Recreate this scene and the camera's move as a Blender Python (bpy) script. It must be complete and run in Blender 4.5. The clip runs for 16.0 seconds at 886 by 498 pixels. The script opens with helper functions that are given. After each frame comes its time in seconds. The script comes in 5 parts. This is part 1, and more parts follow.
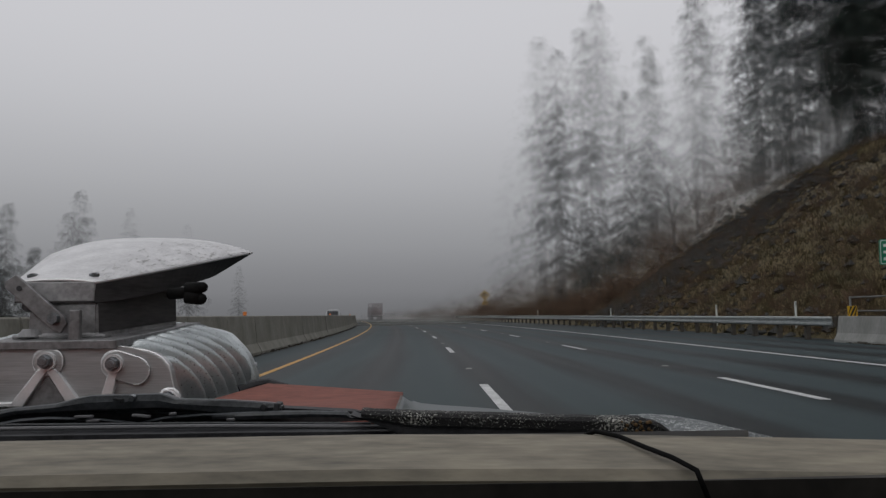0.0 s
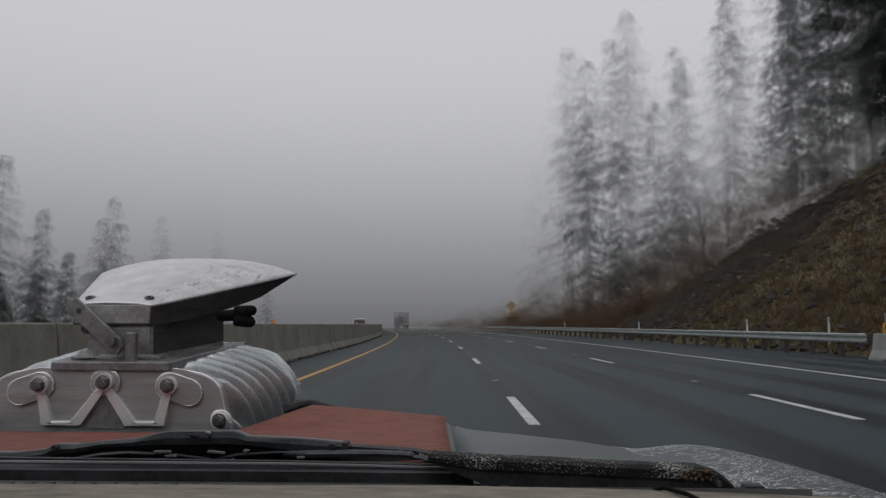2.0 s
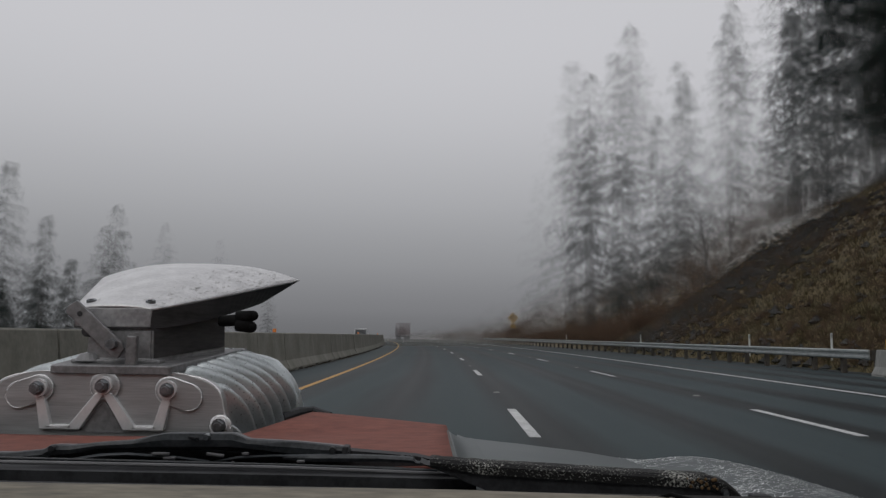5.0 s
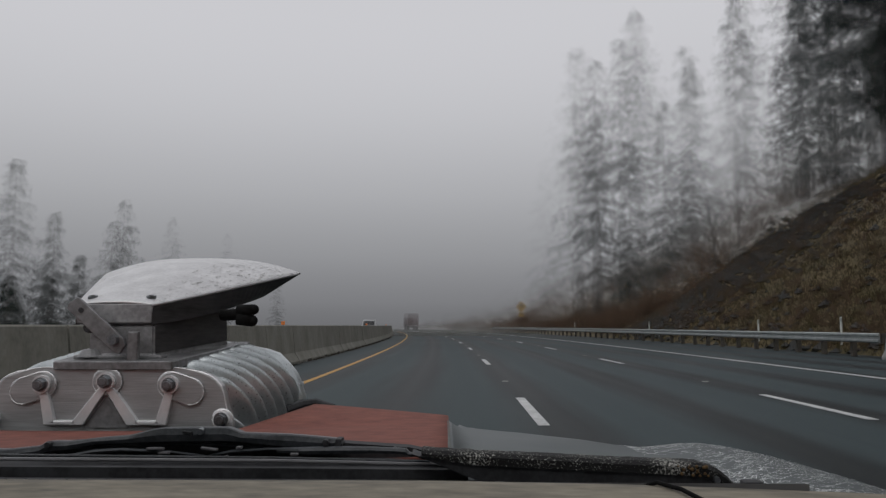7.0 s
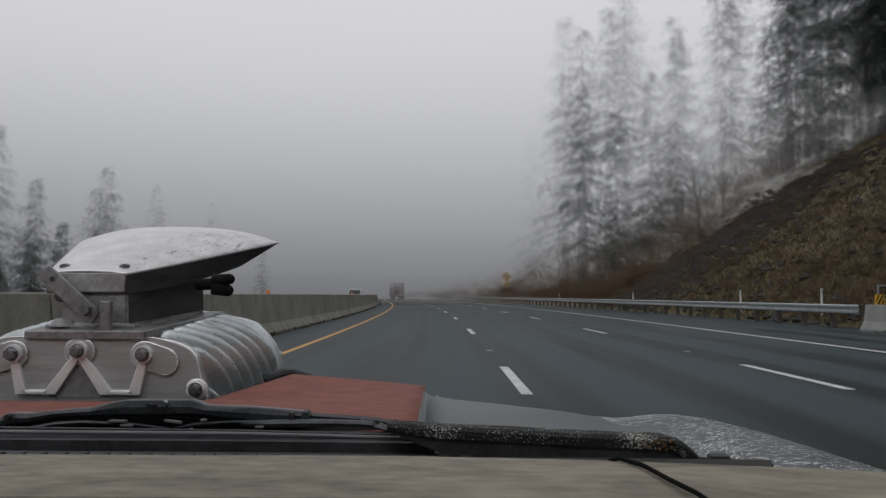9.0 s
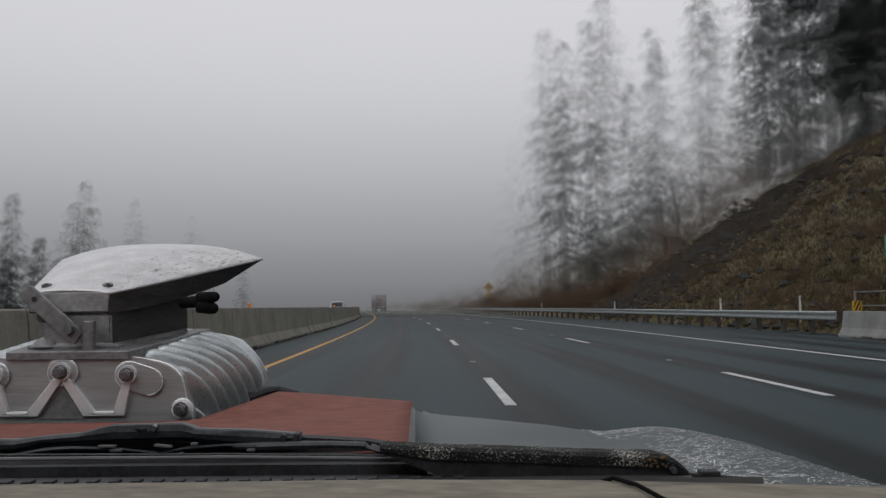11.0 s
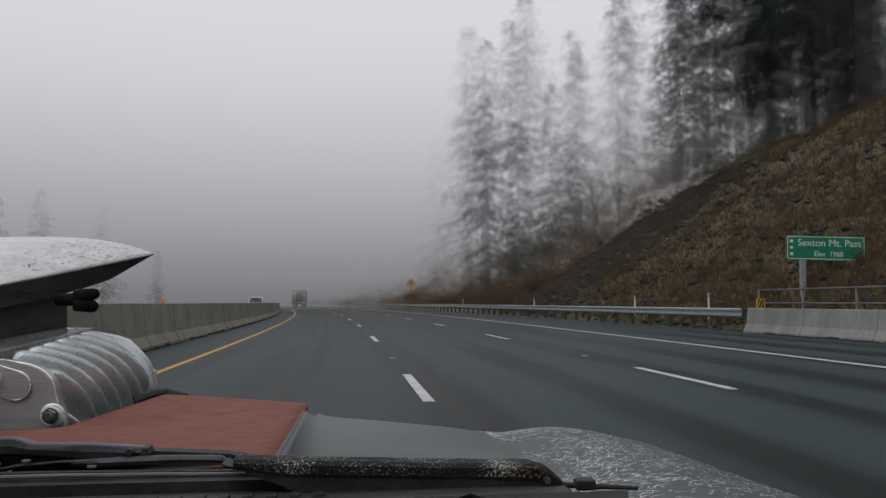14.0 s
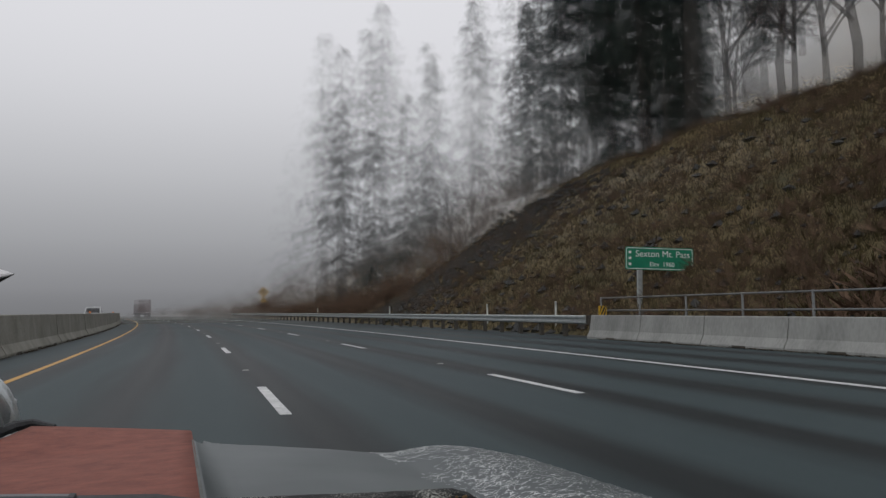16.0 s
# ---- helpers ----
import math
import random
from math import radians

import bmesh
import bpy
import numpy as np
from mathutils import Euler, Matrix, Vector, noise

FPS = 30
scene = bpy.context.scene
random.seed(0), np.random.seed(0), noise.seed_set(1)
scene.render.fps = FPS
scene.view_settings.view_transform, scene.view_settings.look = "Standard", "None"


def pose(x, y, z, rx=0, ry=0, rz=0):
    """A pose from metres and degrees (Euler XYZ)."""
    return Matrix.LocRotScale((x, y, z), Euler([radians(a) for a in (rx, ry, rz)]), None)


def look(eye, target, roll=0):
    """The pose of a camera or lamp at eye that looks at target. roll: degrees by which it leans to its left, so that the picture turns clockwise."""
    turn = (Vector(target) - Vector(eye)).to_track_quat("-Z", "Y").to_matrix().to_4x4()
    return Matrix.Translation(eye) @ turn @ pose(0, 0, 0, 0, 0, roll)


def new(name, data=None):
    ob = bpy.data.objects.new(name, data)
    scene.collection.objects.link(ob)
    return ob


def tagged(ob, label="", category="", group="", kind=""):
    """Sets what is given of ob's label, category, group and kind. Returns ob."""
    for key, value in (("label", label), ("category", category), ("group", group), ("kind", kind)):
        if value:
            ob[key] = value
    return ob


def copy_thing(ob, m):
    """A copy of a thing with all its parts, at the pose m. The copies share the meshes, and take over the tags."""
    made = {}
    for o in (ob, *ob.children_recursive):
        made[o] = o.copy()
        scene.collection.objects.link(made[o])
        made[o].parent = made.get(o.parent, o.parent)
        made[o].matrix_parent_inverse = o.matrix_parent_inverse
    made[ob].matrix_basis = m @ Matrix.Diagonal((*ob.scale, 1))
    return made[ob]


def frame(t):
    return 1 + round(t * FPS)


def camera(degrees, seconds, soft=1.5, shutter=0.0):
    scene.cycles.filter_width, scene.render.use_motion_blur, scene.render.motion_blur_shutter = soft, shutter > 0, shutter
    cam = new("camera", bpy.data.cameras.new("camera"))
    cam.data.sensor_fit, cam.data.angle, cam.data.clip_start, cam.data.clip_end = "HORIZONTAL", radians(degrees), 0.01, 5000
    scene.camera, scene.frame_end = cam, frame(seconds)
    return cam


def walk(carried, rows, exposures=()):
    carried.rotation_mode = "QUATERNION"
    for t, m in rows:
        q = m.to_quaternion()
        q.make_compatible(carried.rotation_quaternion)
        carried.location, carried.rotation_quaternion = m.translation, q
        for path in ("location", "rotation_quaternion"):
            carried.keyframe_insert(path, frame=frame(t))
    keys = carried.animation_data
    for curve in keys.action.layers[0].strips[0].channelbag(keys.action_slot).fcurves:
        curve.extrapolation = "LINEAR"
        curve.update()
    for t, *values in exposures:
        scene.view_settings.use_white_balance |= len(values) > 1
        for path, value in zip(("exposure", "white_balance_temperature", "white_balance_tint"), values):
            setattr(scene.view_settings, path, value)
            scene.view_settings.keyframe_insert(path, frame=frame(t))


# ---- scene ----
# The place: a hot rod with a blower stands on a foggy mountain highway; the lens sits behind its dashboard.
# x right, y ahead along the road, z up from the asphalt.
cam = camera(60.8, 16.0, soft=1.35)
PATH = [
    (0, (0.016, 0.005, 1.026), (0.056, 1.997, 1.199), -0.7),
    (0.5, (0.002, 0.001, 1.032), (0.029, 1.996, 1.172), 0.2),
    (1, (-0.006, -0.013, 1.039), (-0.014, 1.98, 1.211), 0.3),
    (1.5, (-0.005, -0.011, 1.043), (-0.026, 1.981, 1.216), 0.4),
    (2, (-0.008, -0.016, 1.049), (-0.039, 1.974, 1.248), 0.2),
    (2.5, (-0.003, -0.002, 1.044), (-0.029, 1.987, 1.252), 0.1),
    (3, (0.005, -0.005, 1.047), (-0.021, 1.982, 1.27), -0.1),
    (3.5, (-0.005, -0.012, 1.046), (-0.026, 1.975, 1.275), 0.3),
    (4, (-0.01, -0.01, 1.039), (-0.031, 1.976, 1.271), 1.2),
    (6.5, (-0.003, -0.01, 1.053), (-0.066, 1.977, 1.269), 0.2),
    (7, (0.002, -0.01, 1.045), (-0.054, 1.979, 1.247), 0.0),
    (7.5, (0.004, 0.0, 1.04), (-0.045, 1.994, 1.189), 0.4),
    (8, (0.001, -0.002, 1.041), (-0.043, 1.995, 1.154), 0.6),
    (8.5, (0.009, -0.003, 1.04), (-0.035, 1.993, 1.158), 0.5),
    (9, (0.013, -0.001, 1.047), (-0.006, 1.995, 1.169), 0.3),
    (11.5, (0.007, -0.004, 1.053), (0.056, 1.989, 1.211), -0.5),
    (12, (0.018, 0.002, 1.055), (0.104, 1.993, 1.219), -0.5),
    (12.5, (0.03, 0.006, 1.061), (0.153, 1.995, 1.232), -0.8),
    (13, (0.033, 0.012, 1.064), (0.21, 1.998, 1.223), -1.0),
    (13.5, (0.031, 0.014, 1.056), (0.246, 1.997, 1.199), -0.4),
    (14, (0.041, 0.024, 1.056), (0.274, 2.005, 1.196), -0.2),
    (14.5, (0.044, 0.027, 1.055), (0.333, 2.002, 1.183), 0.3),
    (15, (0.052, 0.017, 1.067), (0.414, 1.979, 1.204), 0.2),
    (15.5, (0.012, 0.008, 1.076), (0.571, 1.918, 1.242), -0.5),
    (16, (-0.010, 0.006, 1.076), (0.594, 1.901, 1.235), -0.6),
]
walk(cam, [(t, look(eye, target, roll)) for t, eye, target, roll in PATH],
     exposures=[(0.0, -0.1), (4.0, -0.16), (7.0, -0.1), (9.0, 0.06), (12.0, 0.06), (16.0, 0.2)])

scene.cycles.transparent_max_bounces = 72      # foliage in thin fog lies in many layers

# ---- world and light: fog under a bright overcast ----
world = bpy.data.worlds.new("fog_sky")
scene.world = world
world.use_nodes = True
wt = world.node_tree
wt.nodes.clear()
w_out = wt.nodes.new("ShaderNodeOutputWorld")
w_bg = wt.nodes.new("ShaderNodeBackground")
w_co = wt.nodes.new("ShaderNodeTexCoord")
w_sep = wt.nodes.new("ShaderNodeSeparateXYZ")
w_ramp = wt.nodes.new("ShaderNodeValToRGB")
wt.links.new(w_co.outputs["Generated"], w_sep.inputs[0])
wt.links.new(w_sep.outputs["Z"], w_ramp.inputs[0])
wt.links.new(w_ramp.outputs[0], w_bg.inputs["Color"])
wt.links.new(w_bg.outputs[0], w_out.inputs["Surface"])
w_bg.inputs["Strength"].default_value = 1.0
SKY = [(0.0, (0.160, 0.163, 0.172)), (0.03, (0.205, 0.208, 0.22)), (0.09, (0.30, 0.304, 0.32)), (0.17, (0.425, 0.43, 0.45)),
       (0.27, (0.575, 0.578, 0.606)), (0.38, (0.645, 0.645, 0.678)), (0.55, (0.625, 0.625, 0.655)), (1.0, (0.5, 0.5, 0.525))]
w_ramp.color_ramp.interpolation = "B_SPLINE"
while len(w_ramp.color_ramp.elements) < len(SKY):
    w_ramp.color_ramp.elements.new(0.5)
for el, (p, c) in zip(w_ramp.color_ramp.elements, SKY):
    el.position, el.color = p, (*c, 1)
sun = new("sun", bpy.data.lights.new("sun", "SUN"))
sun.data.energy, sun.data.angle, sun.data.color = 0.55, radians(60), (1.0, 0.98, 0.95)
sun.matrix_world = look((-35, -75, 70), (0, 0, 0))


# ---- materials ----
def mat(name):
    m = bpy.data.materials.new(name)
    m.use_nodes = True
    m.node_tree.nodes.clear()
    return m, m.node_tree


def nd(t, kind, **values):
    n = t.nodes.new(kind)
    for k, v in values.items():
        n.inputs[k.replace("_", " ")].default_value = v
    return n


def math_node(t, op, a, b=None):
    n = t.nodes.new("ShaderNodeMath")
    n.operation = op
    for i, v in enumerate((a, b)):
        if v is None:
            continue
        if isinstance(v, (int, float)):
            n.inputs[i].default_value = v
        else:
            t.links.new(v, n.inputs[i])
    return n.outputs[0]


def fog_fade_group():
    """Fog put into the materials: surfaces turn transparent by where they lie along the road and how high."""
    g = bpy.data.node_groups.new("fog", "ShaderNodeTree")
    g.interface.new_socket("Surface", in_out="INPUT", socket_type="NodeSocketShader")
    share = g.interface.new_socket("Share", in_out="INPUT", socket_type="NodeSocketFloat")
    share.default_value = 1.0
    g.interface.new_socket("Surface", in_out="OUTPUT", socket_type="NodeSocketShader")
    gi, go = g.nodes.new("NodeGroupInput"), g.nodes.new("NodeGroupOutput")
    geo = g.nodes.new("ShaderNodeNewGeometry")
    sep = g.nodes.new("ShaderNodeSeparateXYZ")
    g.links.new(geo.outputs["Position"], sep.inputs[0])
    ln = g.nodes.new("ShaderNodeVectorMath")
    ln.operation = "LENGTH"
    along = g.nodes.new("ShaderNodeVectorMath")       # distance counts mostly along the road, so the right slope stays visible
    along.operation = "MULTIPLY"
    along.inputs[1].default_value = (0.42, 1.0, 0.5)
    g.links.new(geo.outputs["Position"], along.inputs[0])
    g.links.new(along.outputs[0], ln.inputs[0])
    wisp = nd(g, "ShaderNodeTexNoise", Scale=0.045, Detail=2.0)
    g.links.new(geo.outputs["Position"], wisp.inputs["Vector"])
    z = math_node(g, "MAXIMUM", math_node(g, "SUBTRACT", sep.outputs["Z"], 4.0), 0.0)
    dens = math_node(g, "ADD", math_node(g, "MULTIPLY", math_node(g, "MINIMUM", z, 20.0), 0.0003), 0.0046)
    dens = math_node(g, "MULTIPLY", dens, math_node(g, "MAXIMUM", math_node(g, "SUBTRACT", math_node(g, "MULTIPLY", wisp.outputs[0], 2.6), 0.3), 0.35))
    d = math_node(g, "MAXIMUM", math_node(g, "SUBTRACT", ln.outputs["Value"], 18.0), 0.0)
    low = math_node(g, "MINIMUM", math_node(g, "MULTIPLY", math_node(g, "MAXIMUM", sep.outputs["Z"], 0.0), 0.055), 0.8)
    far = math_node(g, "MULTIPLY", math_node(g, "MULTIPLY", math_node(g, "MULTIPLY", d, d), 0.00023), math_node(g, "ADD", low, 0.12))     # the painted haze grows with squared distance and with height
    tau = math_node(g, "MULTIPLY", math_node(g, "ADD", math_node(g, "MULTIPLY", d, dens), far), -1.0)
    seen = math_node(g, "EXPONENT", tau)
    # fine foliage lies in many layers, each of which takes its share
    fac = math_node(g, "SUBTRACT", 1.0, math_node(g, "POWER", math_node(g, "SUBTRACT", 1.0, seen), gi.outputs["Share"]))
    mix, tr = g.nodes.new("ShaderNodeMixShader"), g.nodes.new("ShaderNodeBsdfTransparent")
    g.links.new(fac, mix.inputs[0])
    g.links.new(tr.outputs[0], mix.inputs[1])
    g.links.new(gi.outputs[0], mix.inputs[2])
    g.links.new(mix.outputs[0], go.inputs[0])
    return g


FOG_FADE = fog_fade_group()


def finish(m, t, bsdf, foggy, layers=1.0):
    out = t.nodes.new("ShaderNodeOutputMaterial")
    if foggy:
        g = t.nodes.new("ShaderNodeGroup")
        g.node_tree = FOG_FADE
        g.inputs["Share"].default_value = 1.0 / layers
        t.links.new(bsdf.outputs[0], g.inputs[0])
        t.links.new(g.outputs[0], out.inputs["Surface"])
    else:
        t.links.new(bsdf.outputs[0], out.inputs["Surface"])
    return m


def surface(name, a, b, rough=0.6, metal=0.0, scale=20.0, bump=0.2, fine=8.0, foggy=False, spread=0.12, stretch=(1, 1, 1), object_space=True, spec=0.5, layers=1.0):
    """Two colours mixed by coarse and fine noise, with relief and a little change of gloss."""
    m, t = mat(name)
    co = t.nodes.new("ShaderNodeTexCoord") if object_space else t.nodes.new("ShaderNodeNewGeometry")
    vec = co.outputs["Object"] if object_space else co.outputs["Position"]
    mp = nd(t, "ShaderNodeMapping", Scale=stretch)
    t.links.new(vec, mp.inputs["Vector"])
    n1 = nd(t, "ShaderNodeTexNoise", Scale=scale, Detail=6.0, Roughness=0.62)
    n2 = nd(t, "ShaderNodeTexNoise", Scale=scale * fine, Detail=4.0)
    for n in (n1, n2):
        t.links.new(mp.outputs[0], n.inputs["Vector"])
    mixed = math_node(t, "ADD", math_node(t, "MULTIPLY", n1.outputs[0], 0.65), math_node(t, "MULTIPLY", n2.outputs[0], 0.35))
    ramp = t.nodes.new("ShaderNodeValToRGB")
    ramp.color_ramp.elements[0].position, ramp.color_ramp.elements[1].position = 0.5 - spread, 0.5 + spread
    ramp.color_ramp.elements[0].color, ramp.color_ramp.elements[1].color = (*a, 1), (*b, 1)
    t.links.new(mixed, ramp.inputs[0])
    p = nd(t, "ShaderNodeBsdfPrincipled", Metallic=metal, Roughness=rough)
    p.inputs["Specular IOR Level"].default_value = spec
    t.links.new(ramp.outputs[0], p.inputs["Base Color"])
    t.links.new(math_node(t, "ADD", math_node(t, "MULTIPLY", n2.outputs[0], 0.16), rough - 0.08), p.inputs["Roughness"])
    bp = nd(t, "ShaderNodeBump", Strength=bump, Distance=0.02 if foggy else 0.002)
    t.links.new(mixed, bp.inputs["Height"])
    t.links.new(bp.outputs[0], p.inputs["Normal"])
    return finish(m, t, p, foggy, layers)


def asphalt_mat():
    m, t = mat("worn_asphalt")
    geo = t.nodes.new("ShaderNodeNewGeometry")
    sep = t.nodes.new("ShaderNodeSeparateXYZ")
    t.links.new(geo.outputs["Position"], sep.inputs[0])
    # lateral place across the lanes, following the bend
    y2 = math_node(t, "MULTIPLY", math_node(t, "MULTIPLY", sep.outputs["Y"], sep.outputs["Y"]), BEND)
    s = math_node(t, "ADD", sep.outputs["X"], y2)
    wob = nd(t, "ShaderNodeTexNoise", Scale=0.25, Detail=3.0)
    mp = nd(t, "ShaderNodeMapping", Scale=(1.0, 0.12, 1.0))
    t.links.new(geo.outputs["Position"], mp.inputs["Vector"])
    t.links.new(mp.outputs[0], wob.inputs["Vector"])
    ph = math_node(t, "ADD", math_node(t, "MULTIPLY", s, 2 * math.pi / (LANE / 2)), math_node(t, "ADD", math_node(t, "MULTIPLY", wob.outputs[0], 1.5), 0.55))
    tracks = math_node(t, "POWER", math_node(t, "ADD", math_node(t, "MULTIPLY", math_node(t, "SINE", ph), 0.5), 0.5), 0.65)
    streak = nd(t, "ShaderNodeTexNoise", Scale=1.6, Detail=6.0)
    mp2 = nd(t, "ShaderNodeMapping", Scale=(1.0, 0.05, 1.0))
    t.links.new(geo.outputs["Position"], mp2.inputs["Vector"])
    t.links.new(mp2.outputs[0], streak.inputs["Vector"])
    grain = nd(t, "ShaderNodeTexNoise", Scale=90.0, Detail=3.0)
    t.links.new(geo.outputs["Position"], grain.inputs["Vector"])
    v = math_node(t, "ADD", math_node(t, "MULTIPLY", tracks, 0.44), math_node(t, "MULTIPLY", streak.outputs[0], 0.5))
    v = math_node(t, "ADD", v, math_node(t, "MULTIPLY", grain.outputs[0], 0.14))
    ramp = t.nodes.new("ShaderNodeValToRGB")
    ramp.color_ramp.elements[0].position, ramp.color_ramp.elements[1].position = 0.40, 0.70
    ramp.color_ramp.elements[0].color, ramp.color_ramp.elements[1].color = (0.0065, 0.0108, 0.012, 1), (0.0345, 0.0525, 0.0565, 1)
    t.links.new(v, ramp.inputs[0])
    p = nd(t, "ShaderNodeBsdfPrincipled", Roughness=0.62)
    p.inputs["Specular IOR Level"].default_value = 0.30
    t.links.new(ramp.outputs[0], p.inputs["Base Color"])
    t.links.new(math_node(t, "ADD", math_node(t, "MULTIPLY", tracks, 0.12), 0.56), p.inputs["Roughness"])
    bp = nd(t, "ShaderNodeBump", Strength=0.25, Distance=0.004)
    t.links.new(grain.outputs[0], bp.inputs["Height"])
    t.links.new(bp.outputs[0], p.inputs["Normal"])
    return finish(m, t, p, True)


def flaked_paint_mat():
    """Grey paint from which the clear coat peels in pale scratches and flakes."""
    m, t = mat("peeling_grey_paint")
    co = t.nodes.new("ShaderNodeTexCoord")
    warp = nd(t, "ShaderNodeTexNoise", Scale=30.0, Detail=4.0)
    t.links.new(co.outputs["Object"], warp.inputs["Vector"])
    add = t.nodes.new("ShaderNodeMixRGB")
    add.inputs[0].default_value = 0.12
    t.links.new(co.outputs["Object"], add.inputs[1])
    t.links.new(warp.outputs["Color"], add.inputs[2])
    mp = nd(t, "ShaderNodeMapping", Scale=(0.7, 1.0, 1.0))
    t.links.new(add.outputs[0], mp.inputs["Vector"])
    vor = nd(t, "ShaderNodeTexVoronoi", Scale=75.0)
    vor.feature = "DISTANCE_TO_EDGE"
    t.links.new(mp.outputs[0], vor.inputs["Vector"])
    patch = nd(t, "ShaderNodeTexNoise", Scale=11.0, Detail=5.0, Roughness=0.7)
    t.links.new(co.outputs["Object"], patch.inputs["Vector"])
    sep = t.nodes.new("ShaderNodeSeparateXYZ")
    t.links.new(co.outputs["Object"], sep.inputs[0])
    line = math_node(t, "LESS_THAN", vor.outputs["Distance"], math_node(t, "MULTIPLY", math_node(t, "SUBTRACT", patch.outputs[0], 0.8), 0.1))
    zone = math_node(t, "GREATER_THAN", sep.outputs["X"], math_node(t, "ADD", math_node(t, "MULTIPLY", patch.outputs[0], 0.1), 0.165))
    fac = math_node(t, "MULTIPLY", line, zone)
    soft = nd(t, "ShaderNodeTexNoise", Scale=5.0, Detail=5.0)
    t.links.new(co.outputs["Object"], soft.inputs["Vector"])
    base = t.nodes.new("ShaderNodeValToRGB")
    base.color_ramp.elements[0].position, base.color_ramp.elements[1].position = 0.35, 0.7
    base.color_ramp.elements[0].color, base.color_ramp.elements[1].color = (0.066, 0.080, 0.084, 1), (0.108, 0.126, 0.129, 1)
    t.links.new(soft.outputs[0], base.inputs[0])
    col = t.nodes.new("ShaderNodeMixRGB")
    col.inputs[2].default_value = (0.62, 0.66, 0.66, 1)
    t.links.new(fac, col.inputs[0])
    t.links.new(base.outputs[0], col.inputs[1])
    p = nd(t, "ShaderNodeBsdfPrincipled", Roughness=0.5)
    t.links.new(col.outputs[0], p.inputs["Base Color"])
    bp = nd(t, "ShaderNodeBump", Strength=0.4, Distance=0.001)
    t.links.new(fac, bp.inputs["Height"])
    t.links.new(bp.outputs[0], p.inputs["Normal"])
    return finish(m, t, p, False)


def lichen_mat():
    m, t = mat("lichened_rubber")
    co = t.nodes.new("ShaderNodeTexCoord")
    n1 = nd(t, "ShaderNodeTexNoise", Scale=850.0, Detail=3.0, Roughness=0.7)
    n2 = nd(t, "ShaderNodeTexNoise", Scale=30.0, Detail=2.0)
    for n in (n1, n2):
        t.links.new(co.outputs["Object"], n.inputs["Vector"])
    v = math_node(t, "ADD", math_node(t, "MULTIPLY", n1.outputs[0], 0.75), math_node(t, "MULTIPLY", n2.outputs[0], 0.35))
    ramp = t.nodes.new("ShaderNodeValToRGB")
    ramp.color_ramp.elements[0].position, ramp.color_ramp.elements[1].position = 0.6, 0.68
    ramp.color_ramp.elements[0].color, ramp.color_ramp.elements[1].color = (0.014, 0.014, 0.014, 1), (0.55, 0.55, 0.5, 1)
    t.links.new(v, ramp.inputs[0])
    p = nd(t, "ShaderNodeBsdfPrincipled", Roughness=0.85)
    t.links.new(ramp.outputs[0], p.inputs["Base Color"])
    bp = nd(t, "ShaderNodeBump", Strength=0.6, Distance=0.001)
    t.links.new(n1.outputs[0], bp.inputs["Height"])
    t.links.new(bp.outputs[0], p.inputs["Normal"])
    return finish(m, t, p, False)


BEND = 0.0005      # the road's left bend: x = s - BEND * y * y
LANE = 3.72
asphalt = asphalt_mat()
white_line = surface("white_road_paint", (0.42, 0.43, 0.43), (0.66, 0.67, 0.67), 0.6, scale=3.0, foggy=True, object_space=False, bump=0.1)
yellow_line = surface("yellow_road_paint", (0.42, 0.23, 0.045), (0.58, 0.33, 0.07), 0.6, scale=3.0, foggy=True, object_space=False, bump=0.1)
concrete = surface("stained_concrete", (0.185, 0.18, 0.155), (0.295, 0.287, 0.25), 0.9, scale=1.3, foggy=True, object_space=False, stretch=(1, 1, 0.7), fine=14)
clean_concrete = surface("pale_concrete", (0.20, 0.205, 0.195), (0.31, 0.315, 0.30), 0.9, scale=1.1, foggy=True, object_space=False, stretch=(1, 1, 0.4), fine=14)
galvanised = surface("galvanised_steel", (0.30, 0.33, 0.33), (0.46, 0.49, 0.49), 0.42, metal=0.7, scale=4.0, foggy=True, object_space=False)
fence_steel = surface("dull_fence_pipe", (0.10, 0.105, 0.105), (0.18, 0.185, 0.185), 0.6, metal=0.2, scale=4.0, foggy=True, object_space=False)
post_wood = surface("treated_post", (0.045, 0.04, 0.035), (0.09, 0.08, 0.065), 0.9, scale=5.0, foggy=True, object_space=False)
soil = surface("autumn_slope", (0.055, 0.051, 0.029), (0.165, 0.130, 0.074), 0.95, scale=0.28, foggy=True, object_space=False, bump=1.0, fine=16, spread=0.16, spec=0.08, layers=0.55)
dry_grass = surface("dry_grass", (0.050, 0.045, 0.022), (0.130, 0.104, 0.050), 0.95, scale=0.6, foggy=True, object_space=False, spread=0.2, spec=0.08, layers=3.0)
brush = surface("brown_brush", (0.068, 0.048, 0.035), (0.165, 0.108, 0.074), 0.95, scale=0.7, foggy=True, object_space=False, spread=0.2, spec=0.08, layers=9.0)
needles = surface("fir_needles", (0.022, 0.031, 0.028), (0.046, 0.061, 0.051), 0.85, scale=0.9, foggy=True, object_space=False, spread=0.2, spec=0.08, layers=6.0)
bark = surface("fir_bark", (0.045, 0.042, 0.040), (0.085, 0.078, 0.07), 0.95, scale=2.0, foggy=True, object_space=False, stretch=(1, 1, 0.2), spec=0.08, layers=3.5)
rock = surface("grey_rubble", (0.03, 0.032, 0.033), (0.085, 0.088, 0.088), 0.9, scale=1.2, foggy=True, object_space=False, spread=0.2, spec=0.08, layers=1)
